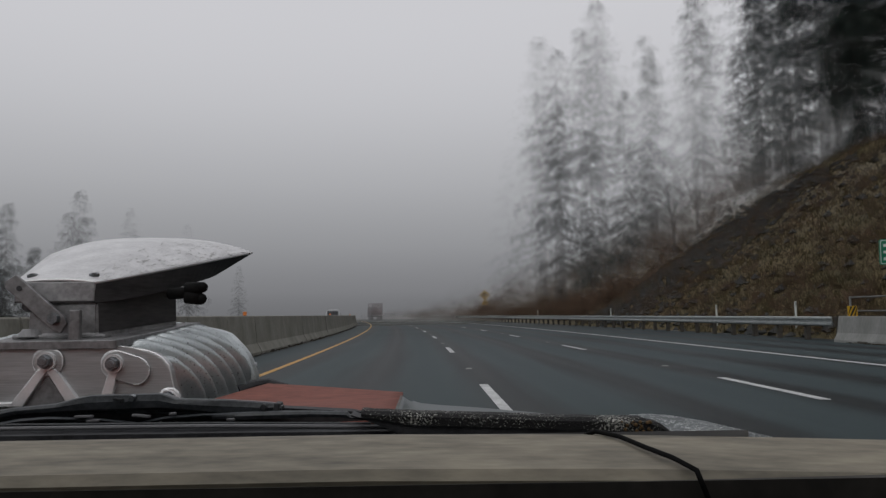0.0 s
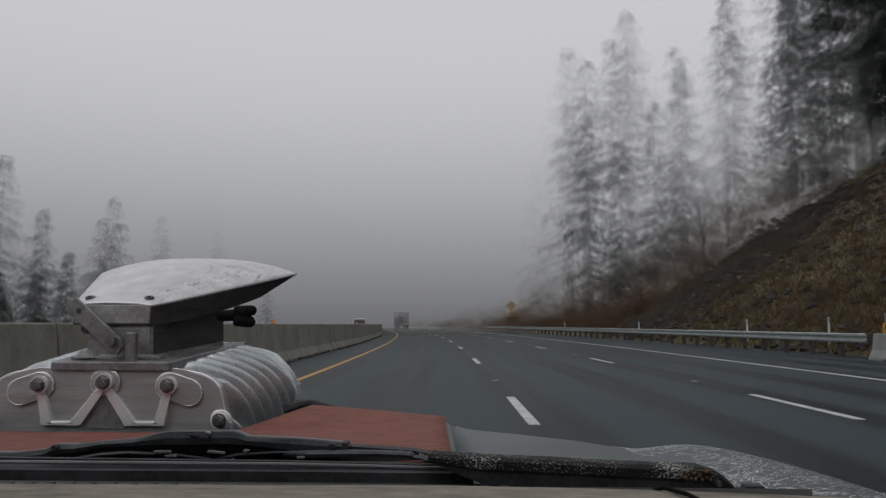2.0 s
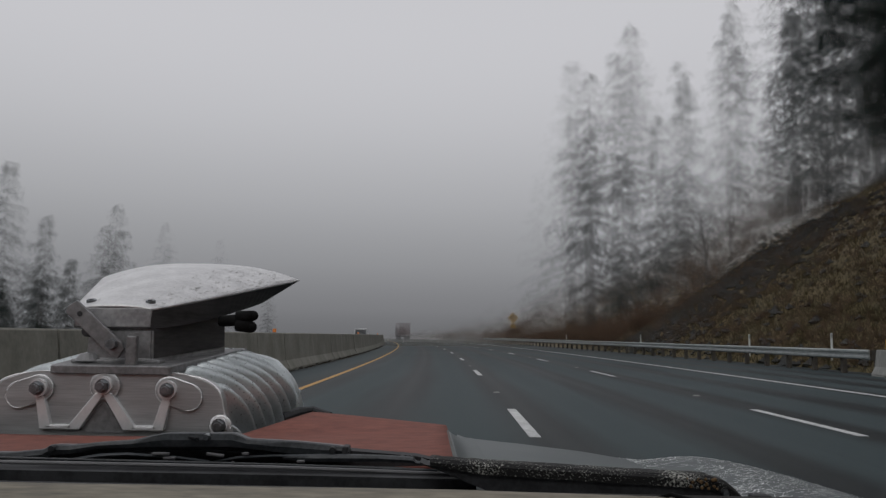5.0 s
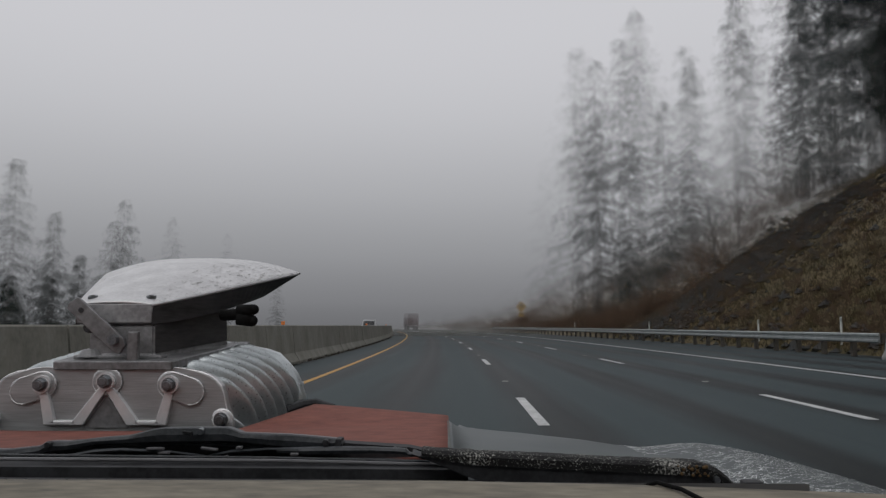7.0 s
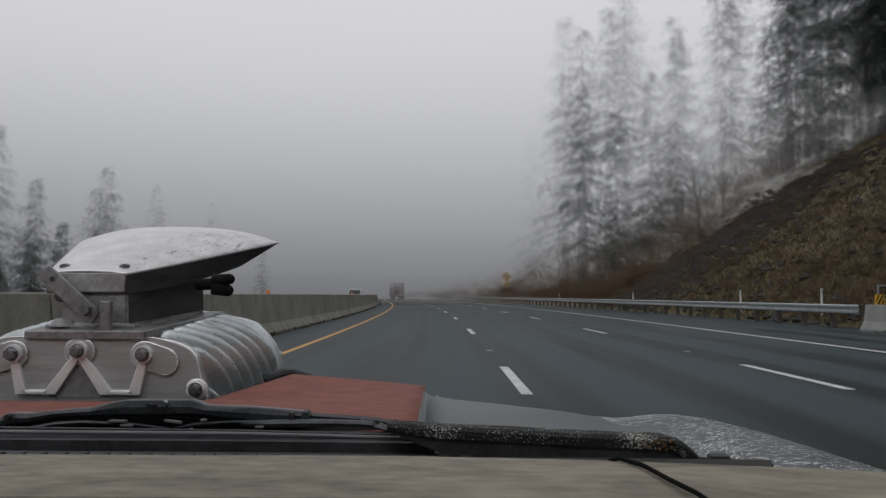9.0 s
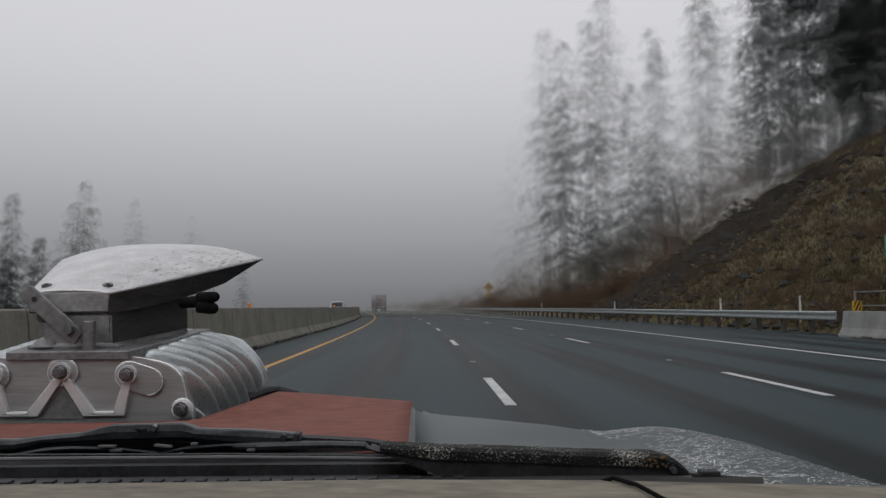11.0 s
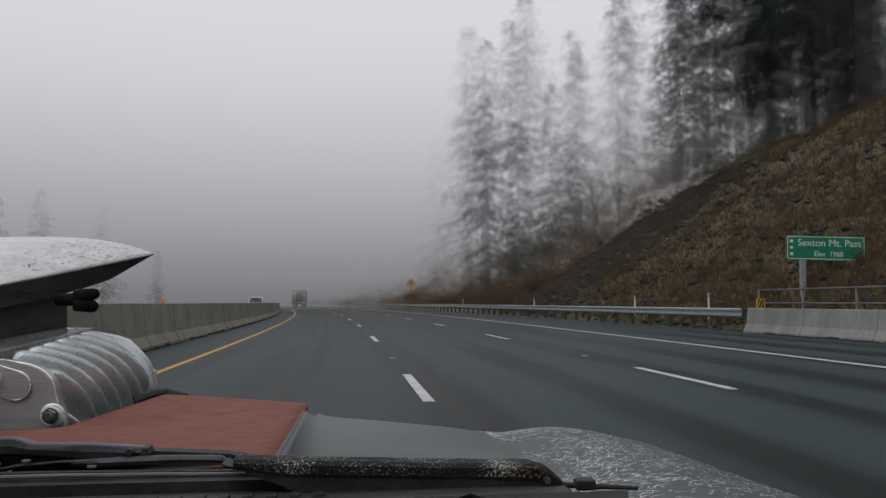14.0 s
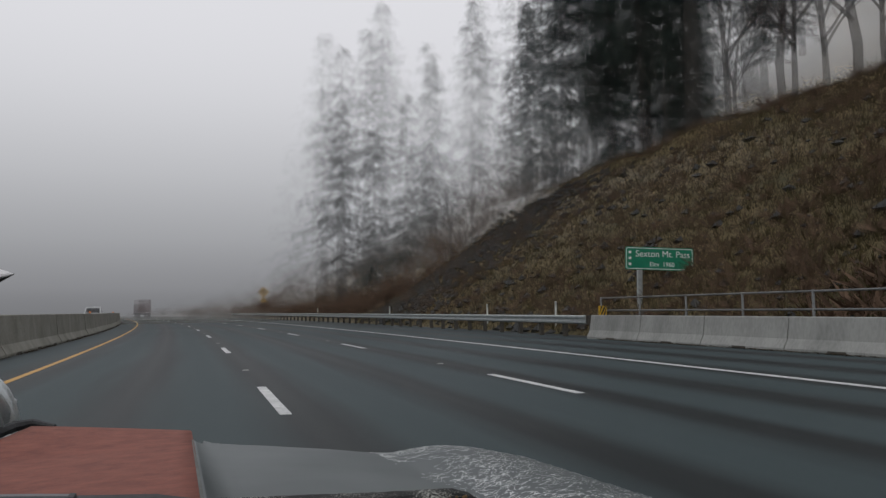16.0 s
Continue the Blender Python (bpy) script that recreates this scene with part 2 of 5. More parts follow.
leaf_litter = surface("dead_leaf_litter", (0.02, 0.016, 0.011), (0.07, 0.052, 0.03), 0.95, scale=9.0, foggy=True, object_space=False, spec=0.1)
sign_green = surface("green_sign_sheet", (0.0, 0.155, 0.085), (0.003, 0.19, 0.105), 0.45, scale=3.0, foggy=True, object_space=False, bump=0.02)
sign_white = surface("white_sign_sheet", (0.62, 0.66, 0.64), (0.72, 0.75, 0.73), 0.45, scale=3.0, foggy=True, object_space=False, bump=0.02)
sign_yellow = surface("yellow_sign_sheet", (0.56, 0.33, 0.02), (0.66, 0.40, 0.03), 0.45, scale=3.0, foggy=True, object_space=False, bump=0.02)
reflector_orange = surface("orange_reflector", (0.62, 0.17, 0.03), (0.75, 0.24, 0.05), 0.35, scale=8.0, foggy=True, object_space=False, bump=0.02)
sign_black = surface("black_sign_sheet", (0.012, 0.012, 0.012), (0.02, 0.02, 0.02), 0.5, scale=3.0, foggy=True, object_space=False, bump=0.02)
car_white = surface("white_car_paint", (0.55, 0.56, 0.57), (0.62, 0.63, 0.64), 0.3, scale=1.0, foggy=True, object_space=False, bump=0.0)
car_dark = surface("dark_glass_and_rubber", (0.01, 0.011, 0.012), (0.018, 0.02, 0.022), 0.25, scale=1.0, foggy=True, object_space=False, bump=0.0)
lorry_red = surface("dull_red_trailer", (0.07, 0.022, 0.018), (0.10, 0.034, 0.028), 0.6, scale=1.0, foggy=True, object_space=False, bump=0.05)
# the hot rod
red_primer = surface("red_oxide_primer", (0.135, 0.042, 0.031), (0.31, 0.108, 0.078), 0.75, scale=34.0, fine=9, stretch=(1.0, 1.0, 1.0), bump=0.5, spread=0.2, spec=0.3)
grey_paint = flaked_paint_mat()
flake_white = surface("curled_clear_coat", (0.72, 0.75, 0.75), (0.9, 0.92, 0.92), 0.5, scale=60.0)
edge_paint = surface("chalky_grey_edge", (0.085, 0.094, 0.088), (0.145, 0.155, 0.145), 0.7, scale=30.0)
cast_alu = surface("cast_aluminium", (0.45, 0.49, 0.50), (0.69, 0.735, 0.75), 0.3, metal=0.6, scale=26.0, bump=0.3, fine=12, spread=0.2)
machined = surface("brushed_aluminium", (0.30, 0.308, 0.31), (0.60, 0.612, 0.616), 0.34, metal=0.45, scale=26.0, stretch=(0.15, 1.0, 3.0), bump=0.25, spread=0.28)
polished = surface("polished_aluminium", (0.84, 0.85, 0.86), (0.94, 0.94, 0.95), 0.22, metal=0.35, scale=30.0, bump=0.1)
dull_alu = surface("dull_grey_aluminium", (0.18, 0.18, 0.184), (0.32, 0.32, 0.325), 0.5, metal=0.6, scale=18.0, bump=0.2)
scoop_skin = surface("hazed_aluminium_scoop", (0.60, 0.60, 0.605), (0.84, 0.84, 0.845), 0.42, metal=0.5, scale=26.0, fine=9, bump=0.3, spread=0.14)
# darker aluminium, with the shade under the scoop put into its colour
shaded_alu = surface("shade_dark_aluminium", (0.03, 0.029, 0.03), (0.085, 0.082, 0.083), 0.5, metal=0.3, scale=14.0, stretch=(0.3, 0.3, 2.0))
bolt_steel = surface("zinc_bolt", (0.22, 0.24, 0.25), (0.36, 0.38, 0.40), 0.35, metal=0.9, scale=60.0)
black_rubber = surface("black_rubber", (0.026, 0.027, 0.029), (0.058, 0.06, 0.064), 0.6, scale=40.0, spec=0.4)
wiper_paint = surface("satin_black_steel", (0.035, 0.04, 0.044), (0.078, 0.086, 0.094), 0.4, scale=50.0)
lichen = lichen_mat()
back_alu = surface("grey_back_aluminium", (0.26, 0.26, 0.266), (0.45, 0.45, 0.456), 0.45, metal=0.4, scale=20.0, bump=0.2)
scab_alu = surface("lifting_lacquer", (0.42, 0.42, 0.42), (0.9, 0.9, 0.9), 0.5, scale=150.0)
cable_black = surface("matt_black_cable", (0.004, 0.004, 0.004), (0.009, 0.009, 0.009), 0.8, scale=80.0, spec=0.15)
rust = surface("rust_and_yellow_lichen", (0.05, 0.03, 0.018), (0.26, 0.16, 0.07), 0.9, scale=300.0)
dash_tan = surface("scuffed_tan_dash_board", (0.14, 0.128, 0.1), (0.42, 0.375, 0.285), 0.7, scale=17.0, stretch=(0.55, 1.7, 1.0), fine=6, bump=0.35, spread=0.15)
scuttle_grey = surface("dark_grey_scuttle", (0.045, 0.046, 0.048), (0.095, 0.096, 0.1), 0.6, scale=14.0, stretch=(0.2, 1, 1))
cabin_cloth = surface("dark_cabin_cloth", (0.03, 0.029, 0.028), (0.06, 0.057, 0.053), 0.95, scale=30.0, spec=0.1)
dash_dark = surface("dark_dash_face", (0.04, 0.036, 0.032), (0.075, 0.069, 0.06), 0.7, scale=12.0)
cowl_grey = surface("grey_screen_frame", (0.15, 0.15, 0.156), (0.26, 0.26, 0.268), 0.55, scale=14.0, stretch=(0.2, 1, 1))


# ---- helpers for shapes ----
def bend(y):
    return -BEND * y * y


def on_road(s, y, z=0.0):
    """A point s metres right of the lens line, y along the bend."""
    return Vector((s + bend(y), y, z))


def heading(y):
    return math.atan(2 * BEND * y)


def part(name, bm, material, parent=None, label="", smooth=False):
    me = bpy.data.meshes.new(name)
    bmesh.ops.recalc_face_normals(bm, faces=bm.faces)
    bm.to_mesh(me)
    bm.free()
    me.materials.append(material)
    if smooth:
        me.polygons.foreach_set("use_smooth", [True] * len(me.polygons))
    ob = new(name, me)
    if parent is not None:
        ob.parent = parent
    if label:
        ob["label"] = label
    return ob


def raw(name, verts, faces, material, parent=None, smooth=False):
    me = bpy.data.meshes.new(name)
    me.from_pydata([tuple(v) for v in verts], [], faces)
    me.materials.append(material)
    if smooth:
        me.polygons.foreach_set("use_smooth", [True] * len(me.polygons))
    ob = new(name, me)
    if parent is not None:
        ob.parent = parent
    return ob


def box(bm, size, at=(0, 0, 0), turn=(0, 0, 0), bevel=0.0):
    r = bmesh.ops.create_cube(bm, size=1.0, matrix=pose(*at, *turn) @ Matrix.Diagonal((*size, 1)))
    if bevel > 0:
        edges = list({e for v in r["verts"] for e in v.link_edges})
        bmesh.ops.bevel(bm, geom=edges, offset=bevel, segments=2, profile=0.6, affect="EDGES")


def rod(bm, a, b, r1, r2=None, seg=10):
    a, b = Vector(a), Vector(b)
    m = Matrix.Translation((a + b) / 2) @ (b - a).to_track_quat("Z", "Y").to_matrix().to_4x4()
    bmesh.ops.create_cone(bm, cap_ends=True, segments=seg, radius1=r1, radius2=r1 if r2 is None else r2, depth=(b - a).length, matrix=m)


def skin(bm, rings, closed=True, caps=True):
    """Joins rings of points into one surface."""
    vs = [[bm.verts.new(p) for p in ring] for ring in rings]
    n = len(vs[0])
    for a, b in zip(vs, vs[1:]):
        for i in range(n if closed else n - 1):
            j = (i + 1) % n
            bm.faces.new((a[i], a[j], b[j], b[i]))
    if caps and closed:
        bm.faces.new(vs[0][::-1])
        bm.faces.new(vs[-1])
    return vs


def prism(bm, outline, y0, y1, bevel=0.0):
    """An outline in x and z, drawn out from y0 to y1."""
    before = set(bm.edges)
    skin(bm, [[(x, y0, z) for x, z in outline], [(x, y1, z) for x, z in outline]])
    if bevel > 0:
        bmesh.ops.bevel(bm, geom=[e for e in bm.edges if e not in before], offset=bevel, segments=2, profile=0.6, affect="EDGES")


def tube(bm, pts, radius, seg=8):
    pts = [Vector(p) for p in pts]
    rings = []
    for i, p in enumerate(pts):
        d = (pts[min(i + 1, len(pts) - 1)] - pts[max(i - 1, 0)]).normalized()
        q = d.to_track_quat("Z", "Y")
        r = radius[i] if isinstance(radius, (list, tuple)) else radius
        rings.append([p + q @ Vector((r * math.cos(2 * math.pi * k / seg), r * math.sin(2 * math.pi * k / seg), 0)) for k in range(seg)])
    skin(bm, rings)


def thing(name, label, category, at=None, group="", kind=""):
    ob = new(name)
    if at is not None:
        ob.matrix_basis = at
    ob.empty_display_size = 0.2
    return tagged(ob, label, category, group, kind)


# ---- ground, road and markings ----
BASE_R = 15.2      # foot of the cut slope, metres right of the lens line


def hill(s, y):
    """Height of the land at s across and y along."""
    n = noise.noise(Vector((s * 0.06, y * 0.06, 0.3))) * 1.4 + noise.noise(Vector((s * 0.22, y * 0.22, 4.1))) * 0.45
    if s > BASE_R:
        u = s - BASE_R
        cut = max(0.0, min(1.0, (74 - y) / 14))            # a bare cut abreast of the car; further on the woods come down to the road
        cut = cut * cut * (3 - 2 * cut)
        top = 12.6 + 1.6 * noise.noise(Vector((y * 0.05, 2.2, 0.0)))
        rise = cut * (min(u * 0.72, top) + max(0.0, u - top / 0.72 - 3.0) * (0.12 + 0.68 * max(0.0, min(1.0, (y - 36) / 20)))) + (1 - cut) * (0.4 * u + 0.42 * max(0.0, u - 5.0))
        rise = min(rise, 70.0)
        return rise + n * min(1.0, u / 5.0) * 1.1 - 0.12
    if s < -21:
        u = -21 - s
        return -min(u * 0.35, 14.0) + n * min(1.0, u / 6.0) - 0.12
    return -0.12


def land():
    ss = [-900, -500, -250, -140, -90, -60, -45, -36, -30, -26, -23, -21, -10, 0, 10, 14.6, 15.2] + [15.2 + 0.8 * k for k in range(1, 46)] + [54, 60, 68, 78, 95, 130, 200, 400, 900]
    ys = [-300, -150, -80, -40, -20, -8] + [0.9 * k for k in range(0, 100)] + [90 + 2.5 * k for k in range(0, 60)] + [245, 265, 290, 330, 400, 520, 800, 1500]
    verts = [(s + bend(min(y, 420) if y > 0 else 0), y, hill(s, y)) for y in ys for s in ss]
    n = len(ss)
    faces = [(j * n + i, j * n + i + 1, (j + 1) * n + i + 1, (j + 1) * n + i) for j in range(len(ys) - 1) for i in range(n - 1)]
    g = raw("ground", verts, faces, soil, smooth=True)
    return tagged(g, "grassy brown cut slope and verge beside the highway", "ground", kind="structure")


land()


def strip(name, s0, s1, y0, y1, z0, z1, material, step=4.0):
    """A slab that follows the bend."""
    n = max(1, int((y1 - y0) / step))
    bm = bmesh.new()
    rings = []
    for k in range(n + 1):
        y = y0 + (y1 - y0) * k / n
        b = bend(max(y, 0))
        rings.append([(s0 + b, y, z0), (s1 + b, y, z0), (s1 + b, y, z1), (s0 + b, y, z1)])
    skin(bm, rings)
    return part(name, bm, material)


road = tagged(strip("road", -5.6, 14.5, -30, 420, -0.2, 0.0, asphalt), "dark worn asphalt carriageway with three lanes", "road", kind="structure")
far_road = tagged(strip("road_opposite", -20.5, -5.6, -30, 420, -0.2, -0.01, asphalt), "dark asphalt carriageway behind the median barrier", "road", kind="structure")
YELLOW, DASH_A, DASH_B, EDGE = -2.85, 0.87, 4.6, 8.45
tagged(strip("yellow_edge_line", YELLOW - 0.06, YELLOW + 0.06, -12, 400, -0.001, 0.005, yellow_line), "yellow painted line along the median shoulder", "road marking", kind="structure")
tagged(strip("white_edge_line", EDGE - 0.085, EDGE + 0.085, -12, 400, -0.001, 0.005, white_line), "white painted line along the outer shoulder", "road marking", kind="structure")
for s, y0, n in ((DASH_A, -16.9, 22), (DASH_B, -16.3, 22)):
    for k in range(n):
        y = y0 + 12.5 * k
        tagged(strip("lane_dash", s - 0.062, s + 0.062, y, y + 3.05, -0.001, 0.006, white_line, 1.6),
               "white painted lane dash on dark asphalt", "road marking", "lane dashes", "structure")


def lane_marker():
    bm = bmesh.new()
    skin(bm, [[(-0.06, -0.05, 0), (0.06, -0.05, 0), (0.06, 0.05, 0), (-0.06, 0.05, 0)], [(-0.045, -0.022, 0.016), (0.045, -0.022, 0.016), (0.045, 0.022, 0.016), (-0.045, 0.022, 0.016)]])
    return tagged(part("lane_marker", bm, clean_concrete), "small raised reflector between lane dashes", "road marker", "lane markers")


mk = lane_marker()
mk.matrix_basis = pose(*on_road(DASH_A, 1.9))
for s in (DASH_A, DASH_B):
    for k in range(12):
        if (s, k) != (DASH_A, 0):
            y = 1.9 + 12.5 * k
            copy_thing(mk, pose(*on_road(s, y), 0, 0, math.degrees(heading(y))))


# ---- barriers and rails ----
def barrier_segment(name, label, group, material, length, height, foot):
    bm = bmesh.new()
    prof = [(-foot, 0), (foot, 0), (foot, 0.075), (foot * 0.6, 0.3), (foot * 0.36, height - 0.02), (foot * 0.3, height), (-foot * 0.3, height), (-foot * 0.36, height - 0.02), (-foot * 0.6, 0.3), (-foot, 0.075)]
    h = length / 2 - 0.018
    skin(bm, [[(x * 0.98, -h, z) for x, z in prof], [(x, -h + 0.03, z) for x, z in prof], [(x, h - 0.03, z) for x, z in prof], [(x * 0.98, h, z) for x, z in prof]])
    t = thing(name, label, "barrier", group=group)
    part("concrete_body", bm, material, t)
    for sx in (-1, 1):
        b2 = bmesh.new()
        box(b2, (0.03, 0.5, 0.06), (sx * foot * 1.0, length * 0.0, 0.04), bevel=0.004)
        part("scupper", b2, post_wood, t)
    return t


MED_S, MED_H, SEG = -4.72, 1.055, 3.1
seg = barrier_segment("median_barrier", "weathered grey concrete median barrier segment on the shoulder", "median barrier segments", concrete, SEG, MED_H, 0.34)
for k in range(-3, 62):
    y = 1.0 + SEG * k
    m = pose(*on_road(MED_S + random.uniform(-0.012, 0.012), max(y, 0) if y > 0 else 0), 0, 0, math.degrees(heading(max(y, 0))))
    m.translation.y = y
    if k == -3:
        seg.matrix_basis = m
    else:
        copy_thing(seg, m)



def barrier_reflector():
    t = thing("barrier_reflector", "small orange reflector on top of the median barrier", "reflector", group="barrier reflectors")
    bm = bmesh.new()
    box(bm, (0.1, 0.03, 0.1), (0, 0, 0.06), bevel=0.008)
    part("lens", bm, reflector_orange, t)
    b2 = bmesh.new()
    box(b2, (0.05, 0.05, 0.012), (0, 0, 0.006), bevel=0.003)
    part("foot", b2, post_wood, t)
    return t


refl = barrier_reflector()
refl.matrix_basis = pose(*on_road(MED_S, 20.5, MED_H))
for y in (44.0, 68.0):
    copy_thing(refl, pose(*on_road(MED_S, y, MED_H), 0, 0, math.degrees(heading(y))))

# pale barrier with a rail on top, abreast of the car
RB_S, RB_END = 13.5, 24.0
seg2 = barrier_segment("roadside_barrier", "pale concrete roadside barrier segment with a stained foot", "roadside barrier segments", clean_concrete, SEG, 0.82, 0.3)
for k in range(8):
    y = RB_END - SEG * (k + 0.5)
    m = pose(*on_road(RB_S, max(y, 0)), 0, 0, math.degrees(heading(max(y, 0))))
    m.translation.y = y
    if k == 0:
        seg2.matrix_basis = m
    else:
        copy_thing(seg2, m)


def rail_fence():
    t = thing("rail_fence", "thin steel pipe fence behind the concrete barrier", "fence")
    ys = [RB_END + 0.4 - 2.45 * k for k in range(11)]
    for z in (0.98, 1.42):
        bm = bmesh.new()
        tube(bm, [on_road(RB_S + 0.55, max(y, 0), z) + Vector((0, min(y, 0), 0)) for y in ys], 0.028)
        part("pipe", bm, fence_steel, t, smooth=True)
    for y in ys:
        bm = bmesh.new()
        p = on_road(RB_S + 0.55, max(y, 0), 0) + Vector((0, min(y, 0), 0))
        rod(bm, p + Vector((0, 0, -0.3)), p + Vector((0, 0, 1.46)), 0.035)
        part("post", bm, fence_steel, t, smooth=True)


rail_fence()


def guardrail():
    t = thing("guardrail", "galvanised steel guardrail on dark wooden posts", "guardrail")
    ys = [RB_END + 0.3 + 2.0 * k for k in range(0, 80)]
    prof = [(0.0, 0.0), (-0.05, 0.035), (-0.05, 0.085), (0.0, 0.13), (0.0, 0.18), (-0.05, 0.225), (-0.05, 0.275), (0.0, 0.31), (0.012, 0.31), (0.012, 0.18), (0.012, 0.13), (0.012, 0.0)]
    for a in range(0, len(ys) - 1, 4):
        bm = bmesh.new()
        skin(bm, [[(x + RB_S - 0.14 + bend(y), y, z + 0.5) for x, z in prof] for y in ys[a:a + 5]])
        part("rail", bm, galvanised, t)
    for y in ys:
        bm = bmesh.new()
        c = on_road(RB_S + 0.1, y)
        box(bm, (0.16, 0.16, 1.05), (c.x, c.y, 0.22), (0, 0, math.degrees(heading(y))), 0.008)
        part("post", bm, post_wood, t)
        b2 = bmesh.new()
        box(b2, (0.12, 0.12, 0.32), (c.x - 0.14 + 0.03, c.y, 0.65), (0, 0, math.degrees(heading(y))), 0.006)
        part("block", b2, post_wood, t)


guardrail()


def hazard_marker():
    c = on_road(RB_S + 0.25, RB_END - 0.2)
    t = thing("hazard_marker", "yellow and black striped marker at the guardrail end", "road sign", pose(*c, 0, 0, 3))
    bm = bmesh.new()
    box(bm, (0.32, 0.02, 0.32), (0, 0, 0.98), bevel=0.004)
    part("plate", bm, sign_yellow, t)
    for k in range(3):
        b2 = bmesh.new()
        o = -0.13 + 0.13 * k
        skin(b2, [[(max(-0.16, o - 0.1), y, 0.83), (min(0.16, o - 0.03), y, 0.83), (min(0.16, o + 0.13), y, 1.13), (min(0.155, max(-0.16, o + 0.06)), y, 1.13)] for y in (-0.016, -0.0105)])
        part("stripe", b2, sign_black, t)
    b3 = bmesh.new()
    box(b3, (0.06, 0.04, 1.2), (0, 0.035, 0.5), bevel=0.004)
    part("post", b3, galvanised, t)


hazard_marker()


def delineator(first=[None]):
    t = thing("delineator_post", "slim white delineator post behind the guardrail", "marker post", group="delineators")
    bm = bmesh.new()
    box(bm, (0.09, 0.03, 1.3), (0, 0, 0.5), bevel=0.008)
    part("blade", bm, sign_white, t)
    b2 = bmesh.new()
    box(b2, (0.075, 0.008, 0.16), (0, -0.021, 1.03), bevel=0.002)
    part("reflector", b2, galvanised, t)
    return t


dl = delineator()
dl.matrix_basis = pose(*on_road(RB_S + 2.4, 31.5, 0.25), 0, 1, 4)
for y in (39.0, 58.0, 84.0):
    copy_thing(dl, pose(*on_road(RB_S + 2.2, y, 0.2), 0, random.uniform(-2, 2), math.degrees(heading(y))))


# ---- the hot rod ----
rod_car = thing("hot_rod", "old grey hot rod with red primer hood and an aluminium blower", "car")
CX = -0.459        # centre line of the car


def lerp_table(table, x):
    for (a, p), (b, q) in zip(table, table[1:]):
        if x <= b:
            return p + (q - p) * max(0.0, (x - a) / (b - a))
    return table[-1][1]


def hood_z(x, y):
    side = 0.955 - 0.071 * (y - 0.55)
    swell = -0.009 + 0.033 * max(0.0, (y - 0.9) / 0.257)
    return side + swell * (1 - ((x - CX) / 0.44) ** 2)


def hood():
    """One sheet with a bay cut out of its front for the blower."""
    bm = bmesh.new()
    cut_y, rows_a, rows_b, inner_n, outer_n = 0.875, 14, 12, 6, 12
    grid = []
    for j in range(rows_a + rows_b + 1):
        v = max(0.0, (j - rows_a) / rows_b)
        inner = 0.184 + 0.054 * min(1.0, v ** 0.8 * 1.05) if v > 0 else 0.184
        row = []
        for i in range(-inner_n - outer_n, inner_n + outer_n + 1):
            k, side = abs(i), (1 if i > 0 else -1)
            if k <= inner_n:
                w = inner * k / inner_n
            else:
                outer = 0.451 - 0.008 * j / rows_a if j < rows_a else 0.443 - 0.006 * v - 0.009 * (max(0.0, v - 0.86) / 0.14) ** 2
                w = inner + (outer - inner) * (k - inner_n) / outer_n
            far = 1.157 - 0.035 * max(0.0, (w - 0.238) / 0.2) ** 1.15
            y = 0.49 + (cut_y - 0.49) * j / rows_a if j <= rows_a else cut_y + (far - cut_y) * v
            x = CX + side * w
            row.append(bm.verts.new((x, y, hood_z(x, y) - 0.012 * max(0.0, v - 0.93) / 0.07)))
        grid.append(row)
    n = len(grid[0])
    for j in range(rows_a + rows_b):
        for i in range(n - 1):
            if j >= rows_a and outer_n <= i < outer_n + 2 * inner_n:
                continue
            bm.faces.new((grid[j][i], grid[j][i + 1], grid[j + 1][i + 1], grid[j + 1][i]))
    bmesh.ops.delete(bm, geom=[q for q in bm.verts if not q.link_faces], context="VERTS")
    ob = part("hood", bm, red_primer, rod_car, "matt red primer hood cut out round the blower", True)
    so = ob.modifiers.new("thickness", "SOLIDIFY")
    so.thickness, so.offset = 0.006, -1.0
    return ob


hood()


FENDER = [(-0.012, 0.922), (0.0, 0.916), (0.074, 0.912), (0.151, 0.905), (0.2, 0.898), (0.228, 0.8955), (0.25, 0.898), (0.268, 0.9005), (0.296, 0.9015), (0.336, 0.896), (0.404, 0.88), (0.471, 0.851), (0.516, 0.831), (0.6, 0.765), (0.66, 0.68)]


def fender_z(x, y):
    roll = 1.1 if x > 0.2 else 0.25 + 4.2 * max(0.0, x)
    return lerp_table(FENDER, x) - 0.05 * (y - 0.93) - roll * max(0.0, y - 0.93) ** 2 - 9.0 * max(0.0, y - 1.06) ** 2


